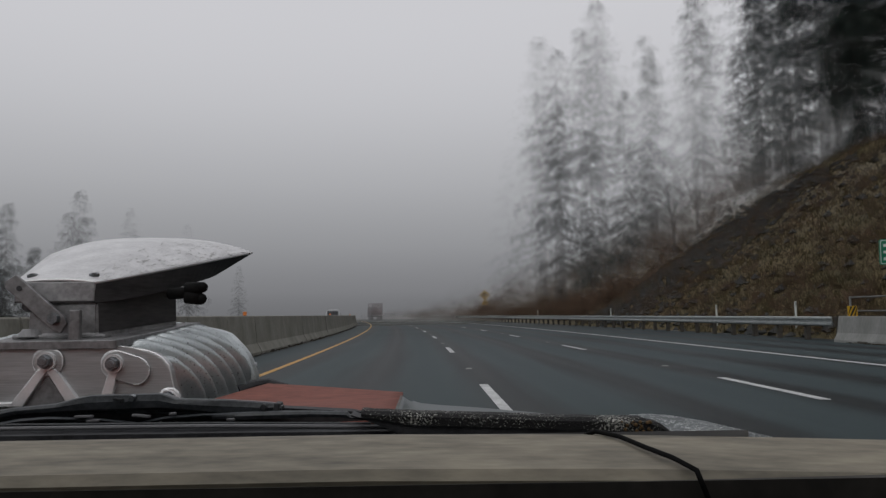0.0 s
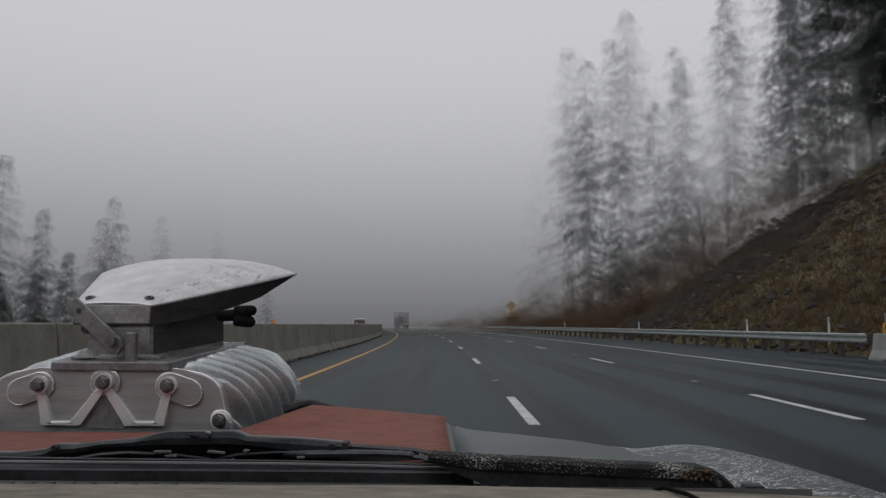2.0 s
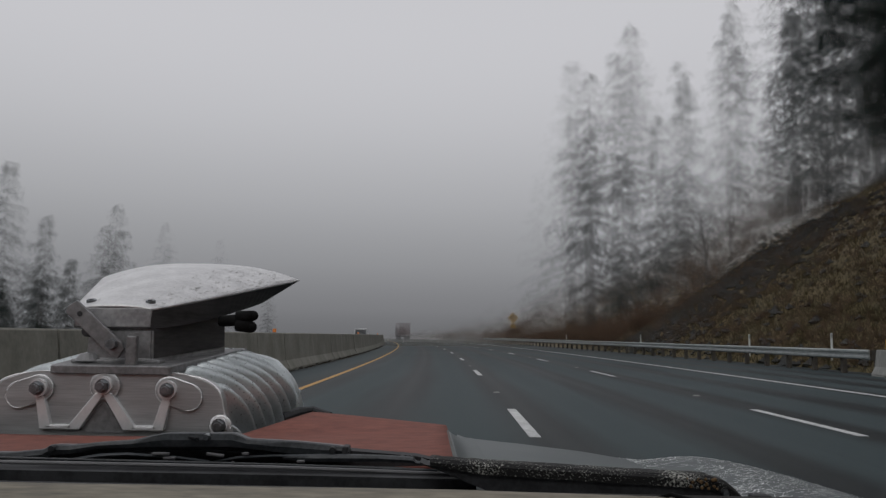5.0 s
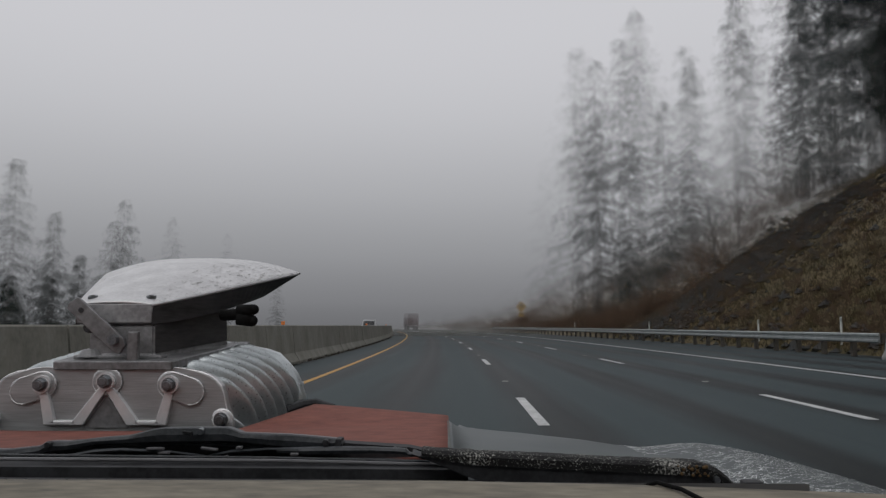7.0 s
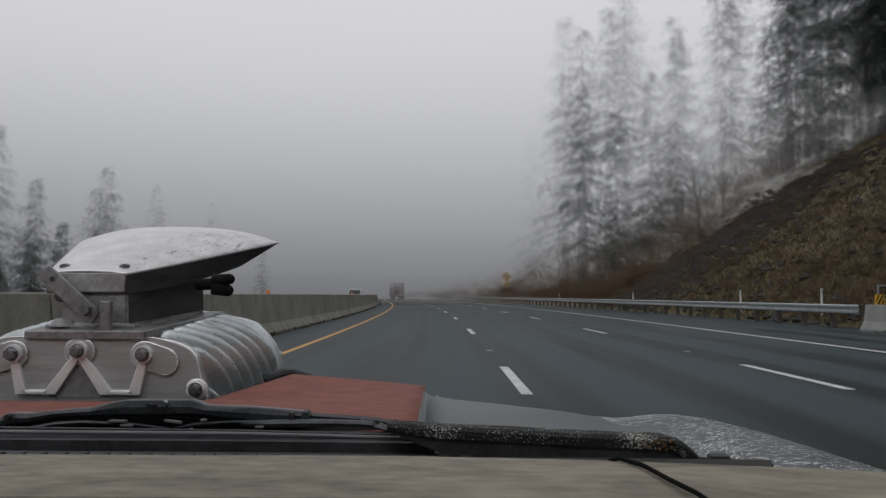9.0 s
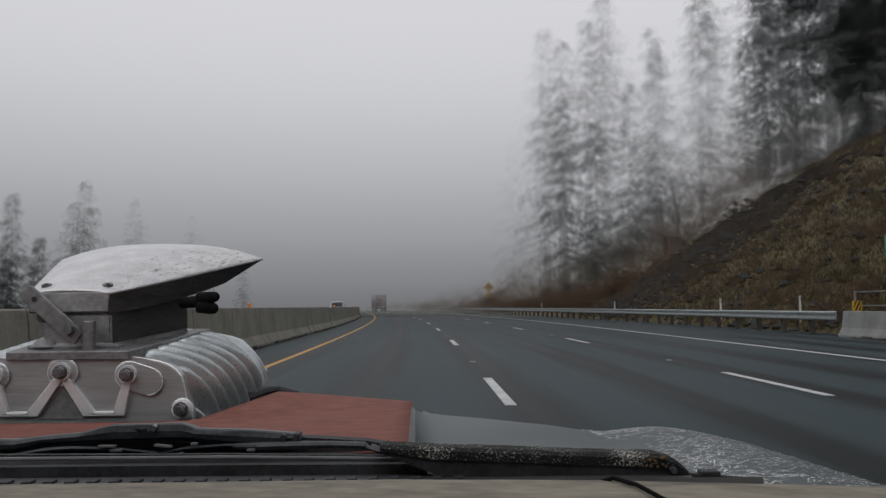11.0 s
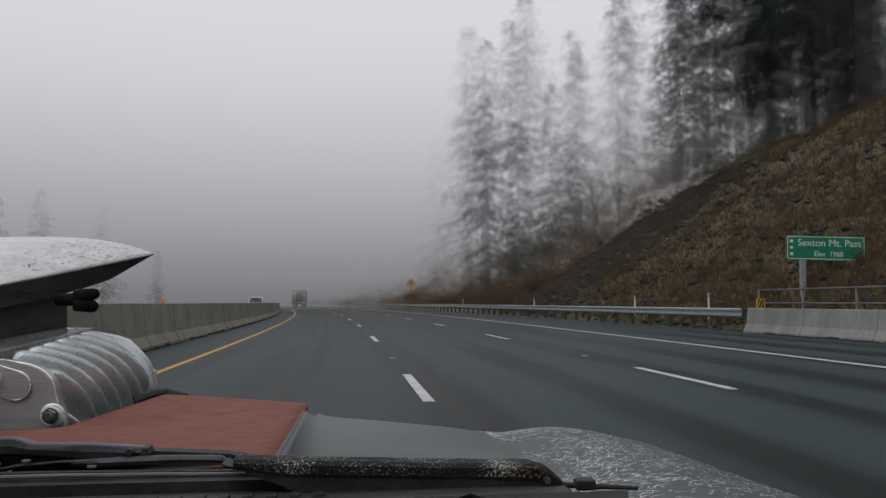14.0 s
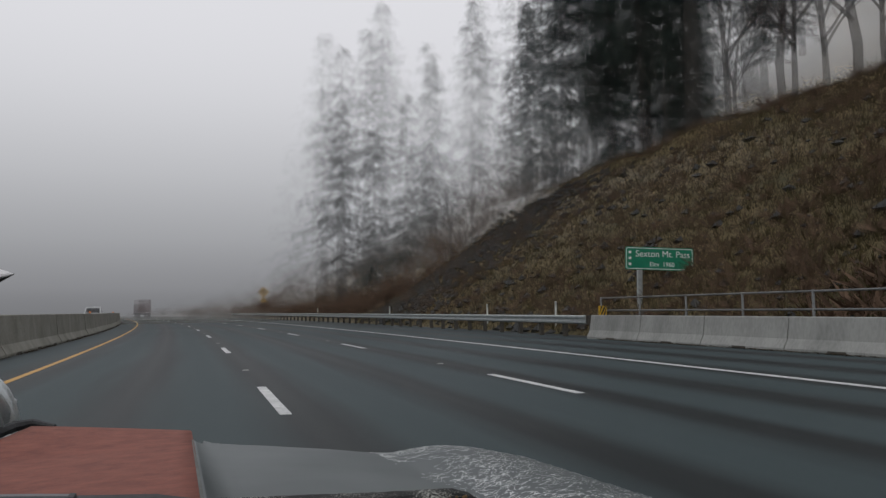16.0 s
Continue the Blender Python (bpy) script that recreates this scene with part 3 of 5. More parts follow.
def hood_trim():
    bm = bmesh.new()
    rings, edge = [], []
    for k in range(14):
        v = k / 13
        y = 0.49 + 0.555 * v
        x = -0.0075 - 0.013 * v
        z = hood_z(x, y) - 0.001 - 0.012 * max(0.0, v - 0.88) / 0.12
        fz = fender_z(x + 0.034, y)
        dz = z - fz
        lip = [(x - 0.0012, y, z + 0.0012), (x + 0.0012, y, z + 0.0008)]
        ramp = [(x + 0.0012 + 0.0328 * q, y, z + 0.0004 - dz * (1 - (1 - q) ** 2.2)) for q in (0.0, 0.1, 0.2, 0.3, 0.42, 0.55, 0.7, 0.85, 1.0)]
        edge.append(lip + [(x + 0.0012, y, z - 0.003), (x - 0.0012, y, z - 0.003)])
        rings.append(ramp + [(x + 0.05, y, fender_z(x + 0.05, y) - 0.004), (x + 0.05, y, fz - 0.016), (x + 0.001, y, fz - 0.016)])
    skin(bm, rings)
    flank = part("hood_flank", bm, grey_paint, rod_car, "smooth grey flank falling to the fender", True)
    b3 = bmesh.new()
    skin(b3, edge)
    part("hood_edge", b3, edge_paint, flank, "chalky worn hood edge")
    # black tube put in for the dark gap at the hood's far corner
    b2 = bmesh.new()
    tube(b2, [(CX + 0.186, 1.16, 0.916), (CX + 0.206, 1.182, 0.9225), (CX + 0.228, 1.19, 0.925), (CX + 0.258, 1.176, 0.921)], [0.008, 0.0075, 0.006, 0.003])
    part("hood_gap_tube", b2, black_rubber, rod_car)


hood_trim()

def fender():
    bm = bmesh.new()
    nx, ny = 60, 26
    vs = []
    for j in range(ny + 1):
        y = 0.47 + 0.66 * j / ny
        row = []
        for i in range(nx + 1):
            x = -0.006 + 0.66 * i / nx
            row.append(bm.verts.new((x, y, fender_z(x, y))))
        vs.append(row)
    for j in range(ny):
        for i in range(nx):
            bm.faces.new((vs[j][i], vs[j][i + 1], vs[j + 1][i + 1], vs[j + 1][i]))
    bmesh.ops.smooth_vert(bm, verts=[v for v in bm.verts if not v.is_boundary], factor=0.5, use_axis_z=True)
    zs = [[v.co.z for v in row] for row in vs]

    def top(x, y):
        a, b = min(max((x + 0.006) / 0.66 * nx, 0), nx - 0.001), min(max((y - 0.47) / 0.66 * ny, 0), ny - 0.001)
        i, j = int(a), int(b)
        a, b = a - i, b - j
        return (zs[j][i] * (1 - a) + zs[j][i + 1] * a) * (1 - b) + (zs[j + 1][i] * (1 - a) + zs[j + 1][i + 1] * a) * b

    other = bm.copy()
    bmesh.ops.transform(other, matrix=Matrix.Translation((2 * CX, 0, 0)) @ Matrix.Diagonal((-1, 1, 1, 1)), verts=other.verts)
    for b in (bm, other):
        ob = part("fender", b, grey_paint, rod_car, "faded grey fender with peeling pale scratches", True)
        so = ob.modifiers.new("thickness", "SOLIDIFY")
        so.thickness, so.offset = 0.004, -1.0
        if b is bm:
            near = ob
    # curled strips of clear coat that lift off the crown of the fender
    rnd = random.Random(31)
    verts, faces = [], []
    for k in range(5200):
        x = 0.2 + 0.4 * rnd.random() ** 1.5
        y = rnd.uniform(0.5, 1.1)
        if noise.noise(Vector((x * 9, y * 9, 2.0))) < rnd.uniform(-0.5, 0.35) + max(0.0, 0.26 - x) * 6:
            continue
        a = rnd.gauss(0.2, 0.85)
        step, w = rnd.uniform(0.0012, 0.0042), rnd.uniform(0.00016, 0.0004)
        curl = rnd.gauss(0, 0.35)
        i = len(verts)
        for q in range(4):
            ww = w * (1 - 0.25 * q) + 0.0001
            lift = 0.0004 + (0.0004 if q in (1, 2) else 0.0)
            for sg in (-1, 1):
                px, py = x - math.sin(a) * ww * sg, y + math.cos(a) * ww * sg * 1.6
                verts.append((px, py, top(px, py) + lift))
            x, y, a = x + math.cos(a) * step, y + math.sin(a) * step, a + curl
        faces += [(i + 2 * q, i + 2 * q + 2, i + 2 * q + 3, i + 2 * q + 1) for q in range(3)]
    flakes = raw("flaking_clear_coat", verts, faces, flake_white, near)
    tagged(flakes, kind="stuff")


fender()


def blower():
    # ribbed case
    bm = bmesh.new()
    rings = []
    ny, nt = 190, 200
    for j in range(ny + 1):
        v = j / ny
        y = 0.972 + 0.272 * v
        half, top, mid = 0.157 + 0.03 * v, 0.986 + 0.028 * v, 0.905 + 0.01 * v
        ring = []
        for i in range(nt):
            a = 2 * math.pi * i / nt
            ca, sa = math.cos(a), math.sin(a)
            k = 2.7
            r = (abs(ca) ** k + abs(sa) ** k) ** (-1 / k)
            x, z = half * r * ca, (top - mid) * r * sa
            ph = (v * 7.4 + (a if a < math.pi / 2 else math.pi - a) * 1.5) % 1.0
            q = ph - 0.5
            ridge = math.exp(-(q / (0.08 if q > 0 else 0.2)) ** 2)
            fade = min(1.0, max(0.0, (0.945 - sa) / 0.09)) * min(1.0, v / 0.06, (0.94 - v) / 0.12 if v < 0.94 else 0.0)
            d = (0.024 * ridge - 0.004) * max(0.0, fade)
            ring.append((CX + x + d * ca, y, mid + z + d * max(sa, -0.2)))
        rings.append(ring)
    skin(bm, rings)
    case = part("blower_case", bm, cast_alu, rod_car, "cast aluminium blower case with slanted ribs", True)
    # lumpy far end cover
    b2 = bmesh.new()
    rings = []
    for j in range(9):
        v = j / 8
        y = 1.232 + 0.034 * v
        e = math.sin(math.pi * min(1.0, v * 0.6 + 0.22)) * 0.01
        ring = []
        for i in range(64):
            a = 2 * math.pi * i / 64
            k = 2.7
            r = (abs(math.cos(a)) ** k + abs(math.sin(a)) ** k) ** (-1 / k)
            lump = 0.004 * max(0.0, math.sin(a * 9 + 0.6)) ** 2
            ring.append((CX + (0.186 + e + lump) * r * math.cos(a), y, 0.915 + (0.1 + e * 0.6 + lump) * r * math.sin(a)))
        rings.append(ring)
    skin(b2, rings)
    part("front_cover", b2, cast_alu, case, "", True)
    for deg in (-38, -8, 18, 44, 66, 88):
        a = radians(deg)
        r = (abs(math.cos(a)) ** 2.7 + abs(math.sin(a)) ** 2.7) ** (-1 / 2.7)
        x, z = CX + 0.190 * r * math.cos(a), 0.915 + 0.102 * r * math.sin(a)
        b = bmesh.new()
        rod(b, (x, 1.236, z), (x, 1.27, z), 0.0055, 0.0048, 10)
        part("cover_bolt", b, cast_alu, case)
    # rear cover plate
    half_out = [(0.0, 0.988), (0.087, 0.988), (0.1, 0.9862), (0.119, 0.983), (0.13, 0.979), (0.138, 0.974), (0.146, 0.965), (0.149, 0.956), (0.151, 0.946), (0.153, 0.938), (0.158, 0.926), (0.161, 0.914), (0.161, 0.87), (0.0, 0.87)]
    outline = [(CX + x, z) for x, z in half_out] + [(CX - x, z) for x, z in half_out[-2:0:-1]]
    b3 = bmesh.new()
    prism(b3, outline, 0.958, 0.976, 0.0025)
    cover = part("rear_cover", b3, machined, rod_car, "brushed aluminium rear bearing cover with polished braces")
    # bright tube added along the cover's rim for its highlight
    b = bmesh.new()
    tube(b, [(x, 0.9595, z - 0.0006) for x, z in outline[-14:] + outline[:13]], 0.0013, 6)
    part("edge_highlight", b, polished, cover, "bright thin tube for the highlight on the machined edge")
    # raised lobes round the studs and polished braces
    studs = [(CX - 0.083, 0.967), (CX, 0.971), (CX + 0.082, 0.967), (CX - 0.15, 0.924), (CX + 0.15, 0.924)]

    def lobe(x0, z0, x1, z1, r, y0, y1, mat_used, name):
        b = bmesh.new()
        d = math.atan2(z1 - z0, x1 - x0)
        pts = [(x1 + r * math.cos(d + a), z1 + r * math.sin(d + a)) for a in [math.pi * (k / 10 - 0.5) for k in range(11)]]
        pts += [(x0 + r * math.cos(d + a), z0 + r * math.sin(d + a)) for a in [math.pi * (k / 10 + 0.5) for k in range(11)]]
        prism(b, pts, y0, y1, 0.0018)
        ob = part(name, b, mat_used, cover)
        # each boss rim gets a bright tube for its highlight too
        b = bmesh.new()
        tube(b, [(x, y0 + 0.0012, z) for x, z in pts + pts[:1]], 0.001, 6)
        part("edge_highlight", b, polished, cover, "bright thin tube for the highlight on the machined edge")
        return ob

    lobe(CX + 0.082, 0.9665, CX + 0.108, 0.958, 0.0165, 0.9535, 0.959, machined, "boss")
    lobe(CX - 0.083, 0.9665, CX - 0.109, 0.958, 0.0165, 0.9535, 0.959, machined, "boss")
    lobe(CX - 0.002, 0.9705, CX + 0.002, 0.9705, 0.0165, 0.9535, 0.959, machined, "boss")
    for sx in (-1, 1):
        lobe(CX + sx * 0.149, 0.924, CX + sx * 0.151, 0.9235, 0.0122, 0.9535, 0.959, polished, "boss")

    def brace(x0, z0, x1, z1, w0, w1):
        b = bmesh.new()
        skin(b, [[(x0 - w0, y, z0), (x0 + w0, y, z0), (x1 + w1, y, z1), (x1 - w1, y, z1)] for y in (0.9515, 0.959)])
        bmesh.ops.bevel(b, geom=list(b.edges), offset=0.0012, segments=2, profile=0.6, affect="EDGES")
        part("brace", b, polished, cover, "polished brace")

    brace(CX - 0.004, 0.962, CX - 0.037, 0.916, 0.006, 0.009)
    brace(CX + 0.004, 0.962, CX + 0.037, 0.916, 0.006, 0.009)
    for sx in (-1, 1):
        brace(CX + sx * 0.081, 0.957, CX + sx * 0.071, 0.916, 0.0055, 0.0075)
        b = bmesh.new()
        box(b, (0.034, 0.007, 0.006), (CX + sx * 0.054, 0.955, 0.919), bevel=0.002)
        part("brace", b, polished, cover, "polished brace")
    # darker thin plate laid on the cover between the braces
    b = bmesh.new()
    skin(b, [[(CX - 0.002, y, 0.95), (CX + 0.002, y, 0.95), (CX + 0.03, y, 0.912), (CX - 0.03, y, 0.912)] for y in (0.9565, 0.959)])
    part("dark_plate", b, dull_alu, cover)
    for x, z in studs:
        b = bmesh.new()
        w = 0.0095 if abs(x - CX) > 0.12 else 0.012
        rod(b, (x, 0.9545, z), (x, 0.9485, z), w, w * 0.96, 24)
        washer = part("washer", b, polished, cover)
        b = bmesh.new()
        rod(b, (x, 0.9485, z), (x, 0.947, z), 0.0092, 0.009, 20)
        rod(b, (x, 0.947, z), (x, 0.9405, z), 0.0078, 0.0073, 6)
        rod(b, (x, 0.9405, z), (x, 0.9395, z), 0.0052, 0.0046, 14)
        part("nut", b, bolt_steel, cover)
    cover.location = (0.0045, 0.0, 0.0035)
    # adapter plate under the scoop
    b = bmesh.new()
    skin(b, [[(CX - 0.066, 0.9525, 0.9885), (CX + 0.088, 0.9525, 0.9885), (CX + 0.102, 1.255, 1.0065), (CX - 0.107, 1.255, 1.0065)],
             [(CX - 0.066, 0.9525, 0.9995), (CX + 0.088, 0.9525, 1.0), (CX + 0.102, 1.255, 1.0185), (CX - 0.107, 1.255, 1.0185)]])
    bmesh.ops.bevel(b, geom=list(b.edges), offset=0.0014, segments=1, affect="EDGES")
    part("adapter_plate", b, dull_alu, rod_car, "dull grey adapter plate")


blower()


def scoop():
    # throttle body under the scoop
    b = bmesh.new()
    rings = []
    for z, wl, wr, y0, y1 in ((1.0, 0.040, 0.054, 0.982, 1.21), (1.006, 0.037, 0.051, 0.985, 1.205), (1.046, 0.036, 0.049, 0.986, 1.2)):
        lift = 0.012 + 0.024 * max(0.0, (z - 1.006) / 0.04)
        rings.append([(CX - wl, y0, z), (CX + wr, y0, z), (CX + wr + 0.028, y1, z + lift), (CX - wl - 0.028, y1, z + lift)])
    skin(b, rings)
    bmesh.ops.bevel(b, geom=list(b.edges), offset=0.0025, segments=2, affect="EDGES")
    body = part("throttle_body", b, dull_alu, rod_car, "dull grey injector body with a throttle linkage")
    # thin plate added over the body's side to carry its shade
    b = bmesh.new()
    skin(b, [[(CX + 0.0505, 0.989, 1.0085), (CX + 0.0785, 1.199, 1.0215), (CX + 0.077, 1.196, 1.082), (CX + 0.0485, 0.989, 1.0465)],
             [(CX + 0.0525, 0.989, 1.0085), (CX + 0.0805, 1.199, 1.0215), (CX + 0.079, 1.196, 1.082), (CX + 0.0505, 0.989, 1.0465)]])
    part("body_shade_plate", b, shaded_alu, body, "thin plate darkened for the shade on the injector body's side")
    b = bmesh.new()
    box(b, (0.118, 0.02, 0.006), (CX + 0.005, 0.989, 1.0035), bevel=0.002)
    part("flange", b, dull_alu, body)
    b = bmesh.new()
    rod(b, (CX - 0.034, 0.992, 1.004), (CX - 0.034, 0.992, 1.014), 0.02, 0.012, 20)
    part("port", b, dull_alu, body)

    # scoop shell: narrow behind, wide slanted mouth in front
    def half(v):
        return 0.0515 + 0.1235 * v ** 0.95

    def lip(v):
        return 1.0735 + 0.0645 * v ** 1.05

    def low(v):
        return 1.047 + 0.046 * (v / 0.8) ** 1.3 if v < 0.8 else 1.093 + (lip(1) - 1.095) * (v - 0.8) / 0.2

    b = bmesh.new()
    rings = []
    nv, nu = 26, 36
    cxs = CX - 0.004
    for j in range(nv + 1):
        v = j / nv
        y = 0.984 + 0.336 * v
        crown = 0.0015 + 0.0325 * math.sin(math.pi * min(1.0, 0.02 + v * 0.7))
        ring = []
        for i in range(nu + 1):
            u = 2 * i / nu - 1
            x = half(v) * u
            ring.append((cxs + x, y, lip(v) + crown * (1 - abs(u) ** 2.6)))
        rings.append(ring)
    skin(b, rings, closed=False)
    shell = part("scoop", b, scoop_skin, rod_car, "hazed aluminium air scoop with a slanted mouth", True)
    so = shell.modifiers.new("thickness", "SOLIDIFY")
    so.thickness, so.offset = 0.0028, -1.0
    # scabs of lacquer that lift along the rims
    rnd = random.Random(52)
    verts, faces = [], []
    for k in range(420):
        v, u = rnd.uniform(0.03, 0.97), rnd.choice((1, 1, -1)) * (1 - 0.55 * rnd.random() ** 1.8)
        dv, du = rnd.uniform(0.004, 0.02), rnd.uniform(0.006, 0.018)
        i = len(verts)
        n = rnd.randint(5, 7)
        for q in range(n):
            a = 6.283 * q / n
            r = rnd.uniform(0.35, 1.0)
            vv, uu = min(1.0, max(0.0, v + dv * r * math.cos(a))), max(-0.985, min(0.985, u + du * r * math.sin(a)))
            crown = 0.0015 + 0.0325 * math.sin(math.pi * min(1.0, 0.02 + vv * 0.7))
            verts.append((cxs + half(vv) * uu, 0.984 + 0.336 * vv, lip(vv) + crown * (1 - abs(uu) ** 2.6) + rnd.uniform(0.0003, 0.0011)))
        faces.append(tuple(range(i, i + n)))
    tagged(raw("flaking_lacquer", verts, faces, scab_alu, shell), kind="stuff")
    # scoop sides and floor take the darker colour in place of shade
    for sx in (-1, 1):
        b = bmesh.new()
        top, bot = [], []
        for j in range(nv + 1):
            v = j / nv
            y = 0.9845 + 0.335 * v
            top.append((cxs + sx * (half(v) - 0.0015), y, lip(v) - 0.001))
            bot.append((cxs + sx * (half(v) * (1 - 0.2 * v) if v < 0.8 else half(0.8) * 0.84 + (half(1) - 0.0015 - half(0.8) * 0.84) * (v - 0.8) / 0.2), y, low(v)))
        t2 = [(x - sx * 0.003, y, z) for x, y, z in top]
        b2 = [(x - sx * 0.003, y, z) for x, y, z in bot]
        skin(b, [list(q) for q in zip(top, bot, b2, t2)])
        part("scoop_side", b, shaded_alu, shell, "scoop side darkened for the shade it stands in")
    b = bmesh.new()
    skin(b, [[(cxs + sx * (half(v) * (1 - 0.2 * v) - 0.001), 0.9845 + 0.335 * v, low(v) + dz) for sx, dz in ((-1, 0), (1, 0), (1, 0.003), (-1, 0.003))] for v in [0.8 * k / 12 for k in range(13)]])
    part("scoop_floor", b, shaded_alu, shell)
    b = bmesh.new()
    skin(b, [[(cxs - 0.0505, y, 1.0485), (cxs + 0.0505, y, 1.0485), (cxs + 0.051, y, 1.0738), (cxs - 0.051, y, 1.0738)] for y in (0.9835, 0.989)])
    bmesh.ops.bevel(b, geom=list(b.edges), offset=0.0012, segments=1, affect="EDGES")
    part("scoop_back", b, back_alu, shell)
    for x in (-0.504, -0.4235):
        b = bmesh.new()
        z = 1.0795
        rod(b, (x, 1.008, z), (x, 1.0065, z + 0.0062), 0.0072, 0.0062, 16)
        part("bolt", b, bolt_steel, shell)
        b = bmesh.new()
        rod(b, (x, 1.006, z + 0.004), (x, 1.0055, z + 0.0066), 0.0034, 0.0034, 6)
        part("bolt_socket", b, black_rubber, shell)
    # throttle linkage
    b = bmesh.new()
    rings = []
    ax, az, bx, bz = -0.5085, 1.0745, -0.4465, 1.021
    d = Vector((bx - ax, 0, bz - az)).normalized()
    nrm = Vector((-d.z, 0, d.x))
    a, c = Vector((ax, 0, az)), Vector((bx, 0, bz))
    pts = [a + nrm * 0.0105, c + nrm * 0.0105, c + d * 0.008 + nrm * 0.006, c + d * 0.01 - nrm * 0.008, c - nrm * 0.0115, a - nrm * 0.0105, a - d * 0.004 - nrm * 0.004]
    prism(b, [(p.x, p.z) for p in pts], 0.962, 0.968, 0.0012)
    link = part("throttle_lever", b, dull_alu, body)
    b = bmesh.new()
    rod(b, (-0.4515, 0.963, 1.0265), (-0.4515, 0.955, 1.0265), 0.0075, 0.007, 6)
    part("pivot_bolt", b, bolt_steel, link)
    b = bmesh.new()
    rod(b, (-0.4965, 0.9625, 1.065), (-0.4965, 0.9612, 1.065), 0.0035, 0.0035, 12)
    part("lever_hole", b, black_rubber, link)
    b = bmesh.new()
    rod(b, (-0.488, 0.975, 1.043), (-0.488, 0.967, 1.043), 0.008, 0.0075, 12)
    part("spring_stud", b, black_rubber, link)
    b = bmesh.new()
    box(b, (0.0135, 0.009, 0.05), (-0.4255, 0.962, 1.0125), bevel=0.0018)
    part("lever_stop", b, dull_alu, body)
    # fuel fitting on the far side
    b = bmesh.new()
    rod(b, (-0.352, 1.09, 1.06), (-0.31, 1.075, 1.0625), 0.008, 0.009, 14)
    fit_ob = part("fuel_fitting", b, cable_black, body, "black hose fitting", True)
    b = bmesh.new()
    rod(b, (-0.322, 1.07, 1.0655), (-0.299, 1.066, 1.068), 0.0095, 0.0075, 14)
    bmesh.ops.create_icosphere(b, subdivisions=2, radius=0.0075, matrix=Matrix.Translation((-0.299, 1.066, 1.068)))
    rod(b, (-0.322, 1.07, 1.056), (-0.302, 1.068, 1.052), 0.0105, 0.0085, 14)
    bmesh.ops.create_icosphere(b, subdivisions=2, radius=0.0085, matrix=Matrix.Translation((-0.302, 1.068, 1.052)))
    part("hose_end", b, cable_black, fit_ob, "", True)


scoop()


def cowl():
    b = bmesh.new()
    # rubber scuttle seal, covered in lichen
    top = [(-0.05, 0.968), (-0.03, 0.9712), (-0.01, 0.9698), (0.016, 0.9685), (0.054, 0.967), (0.091, 0.9652), (0.125, 0.9642), (0.142, 0.9636), (0.152, 0.9605), (0.159, 0.955), (0.1645, 0.948)]
    low = [(-0.05, 0.967), (-0.033, 0.969), (-0.016, 0.966), (0.0, 0.963), (0.016, 0.9605), (0.054, 0.9545), (0.091, 0.951), (0.125, 0.9498), (0.142, 0.949), (0.152, 0.9482), (0.159, 0.9476), (0.1645, 0.947)]
    rings = []
    for k in range(60):
        x = -0.024 + 0.1885 * k / 59
        zt, zb = lerp_table(top, x), lerp_table(low, x)
        zb = max(zb, zt - 0.0068 - 0.02 * max(0.0, x - 0.11))
        j = 0.0005 * noise.noise(Vector((x * 160, 0, 0)))
        rings.append([(x, 0.452, zb), (x, 0.452, zt - 0.002), (x, 0.455, zt + j), (x, 0.468, zt + j), (x, 0.474, zb)])
    skin(b, rings)
    part("scuttle_seal", b, lichen, rod_car, "black scuttle seal speckled with lichen")
    b = bmesh.new()
    skin(b, [[(x, 0.4535, lerp_table(low, x) - 0.011 * min(1.0, max(0.0, x + 0.03) / 0.05)), (x, 0.4535, lerp_table(top, x) - 0.004), (x, 0.472, lerp_table(top, x) - 0.004), (x, 0.472, lerp_table(low, x) - 0.011 * min(1.0, max(0.0, x + 0.03) / 0.05))] for x in [-0.03 + 0.2 * k / 20 for k in range(21)]])
    part("seal_lip", b, black_rubber, rod_car)
    b = bmesh.new()
    for k in range(24):
        x, z = random.uniform(0.128, 0.147), random.uniform(0.9565, 0.9625)
        bmesh.ops.create_icosphere(b, subdivisions=1, radius=random.uniform(0.0005, 0.0013), matrix=Matrix.Translation((x, 0.4515, z)))
    part("rust_patch", b, rust, rod_car)
    b = bmesh.new()
    rod(b, (0.1505, 0.452, 0.9545), (0.1505, 0.4495, 0.9545), 0.0022, 0.0018, 10)
    part("cowl_bolt", b, bolt_steel, rod_car)
    # washer jet beside the seal
    b = bmesh.new()
    rod(b, (0.163, 0.47, 0.9475), (0.211, 0.47, 0.944), 0.0018, 0.0013, 8)
    box(b, (0.012, 0.01, 0.006), (0.178, 0.47, 0.9475), bevel=0.0015)
    part("washer_jet", b, black_rubber, rod_car)
    # panel below the screen with vent slots
    b = bmesh.new()
    skin(b, [[(x, 0.395, 0.952), (x, 0.462, 0.9515), (x, 0.478, 0.944), (x, 0.395, 0.93)] for x in (-1.15, -0.6, 0.12, 0.16)])
    pnl = part("scuttle_panel", b, scuttle_grey, rod_car, "grey panel below the screen with vent slots")
    for k in range(26):
        b = bmesh.new()
        x = -0.29 + 0.0125 * k
        box(b, (0.0055, 0.008, 0.003), (x, 0.447, 0.9518), (0, 0, 0), 0.0008)
        part("vent_slot", b, black_rubber, pnl)
    b = bmesh.new()
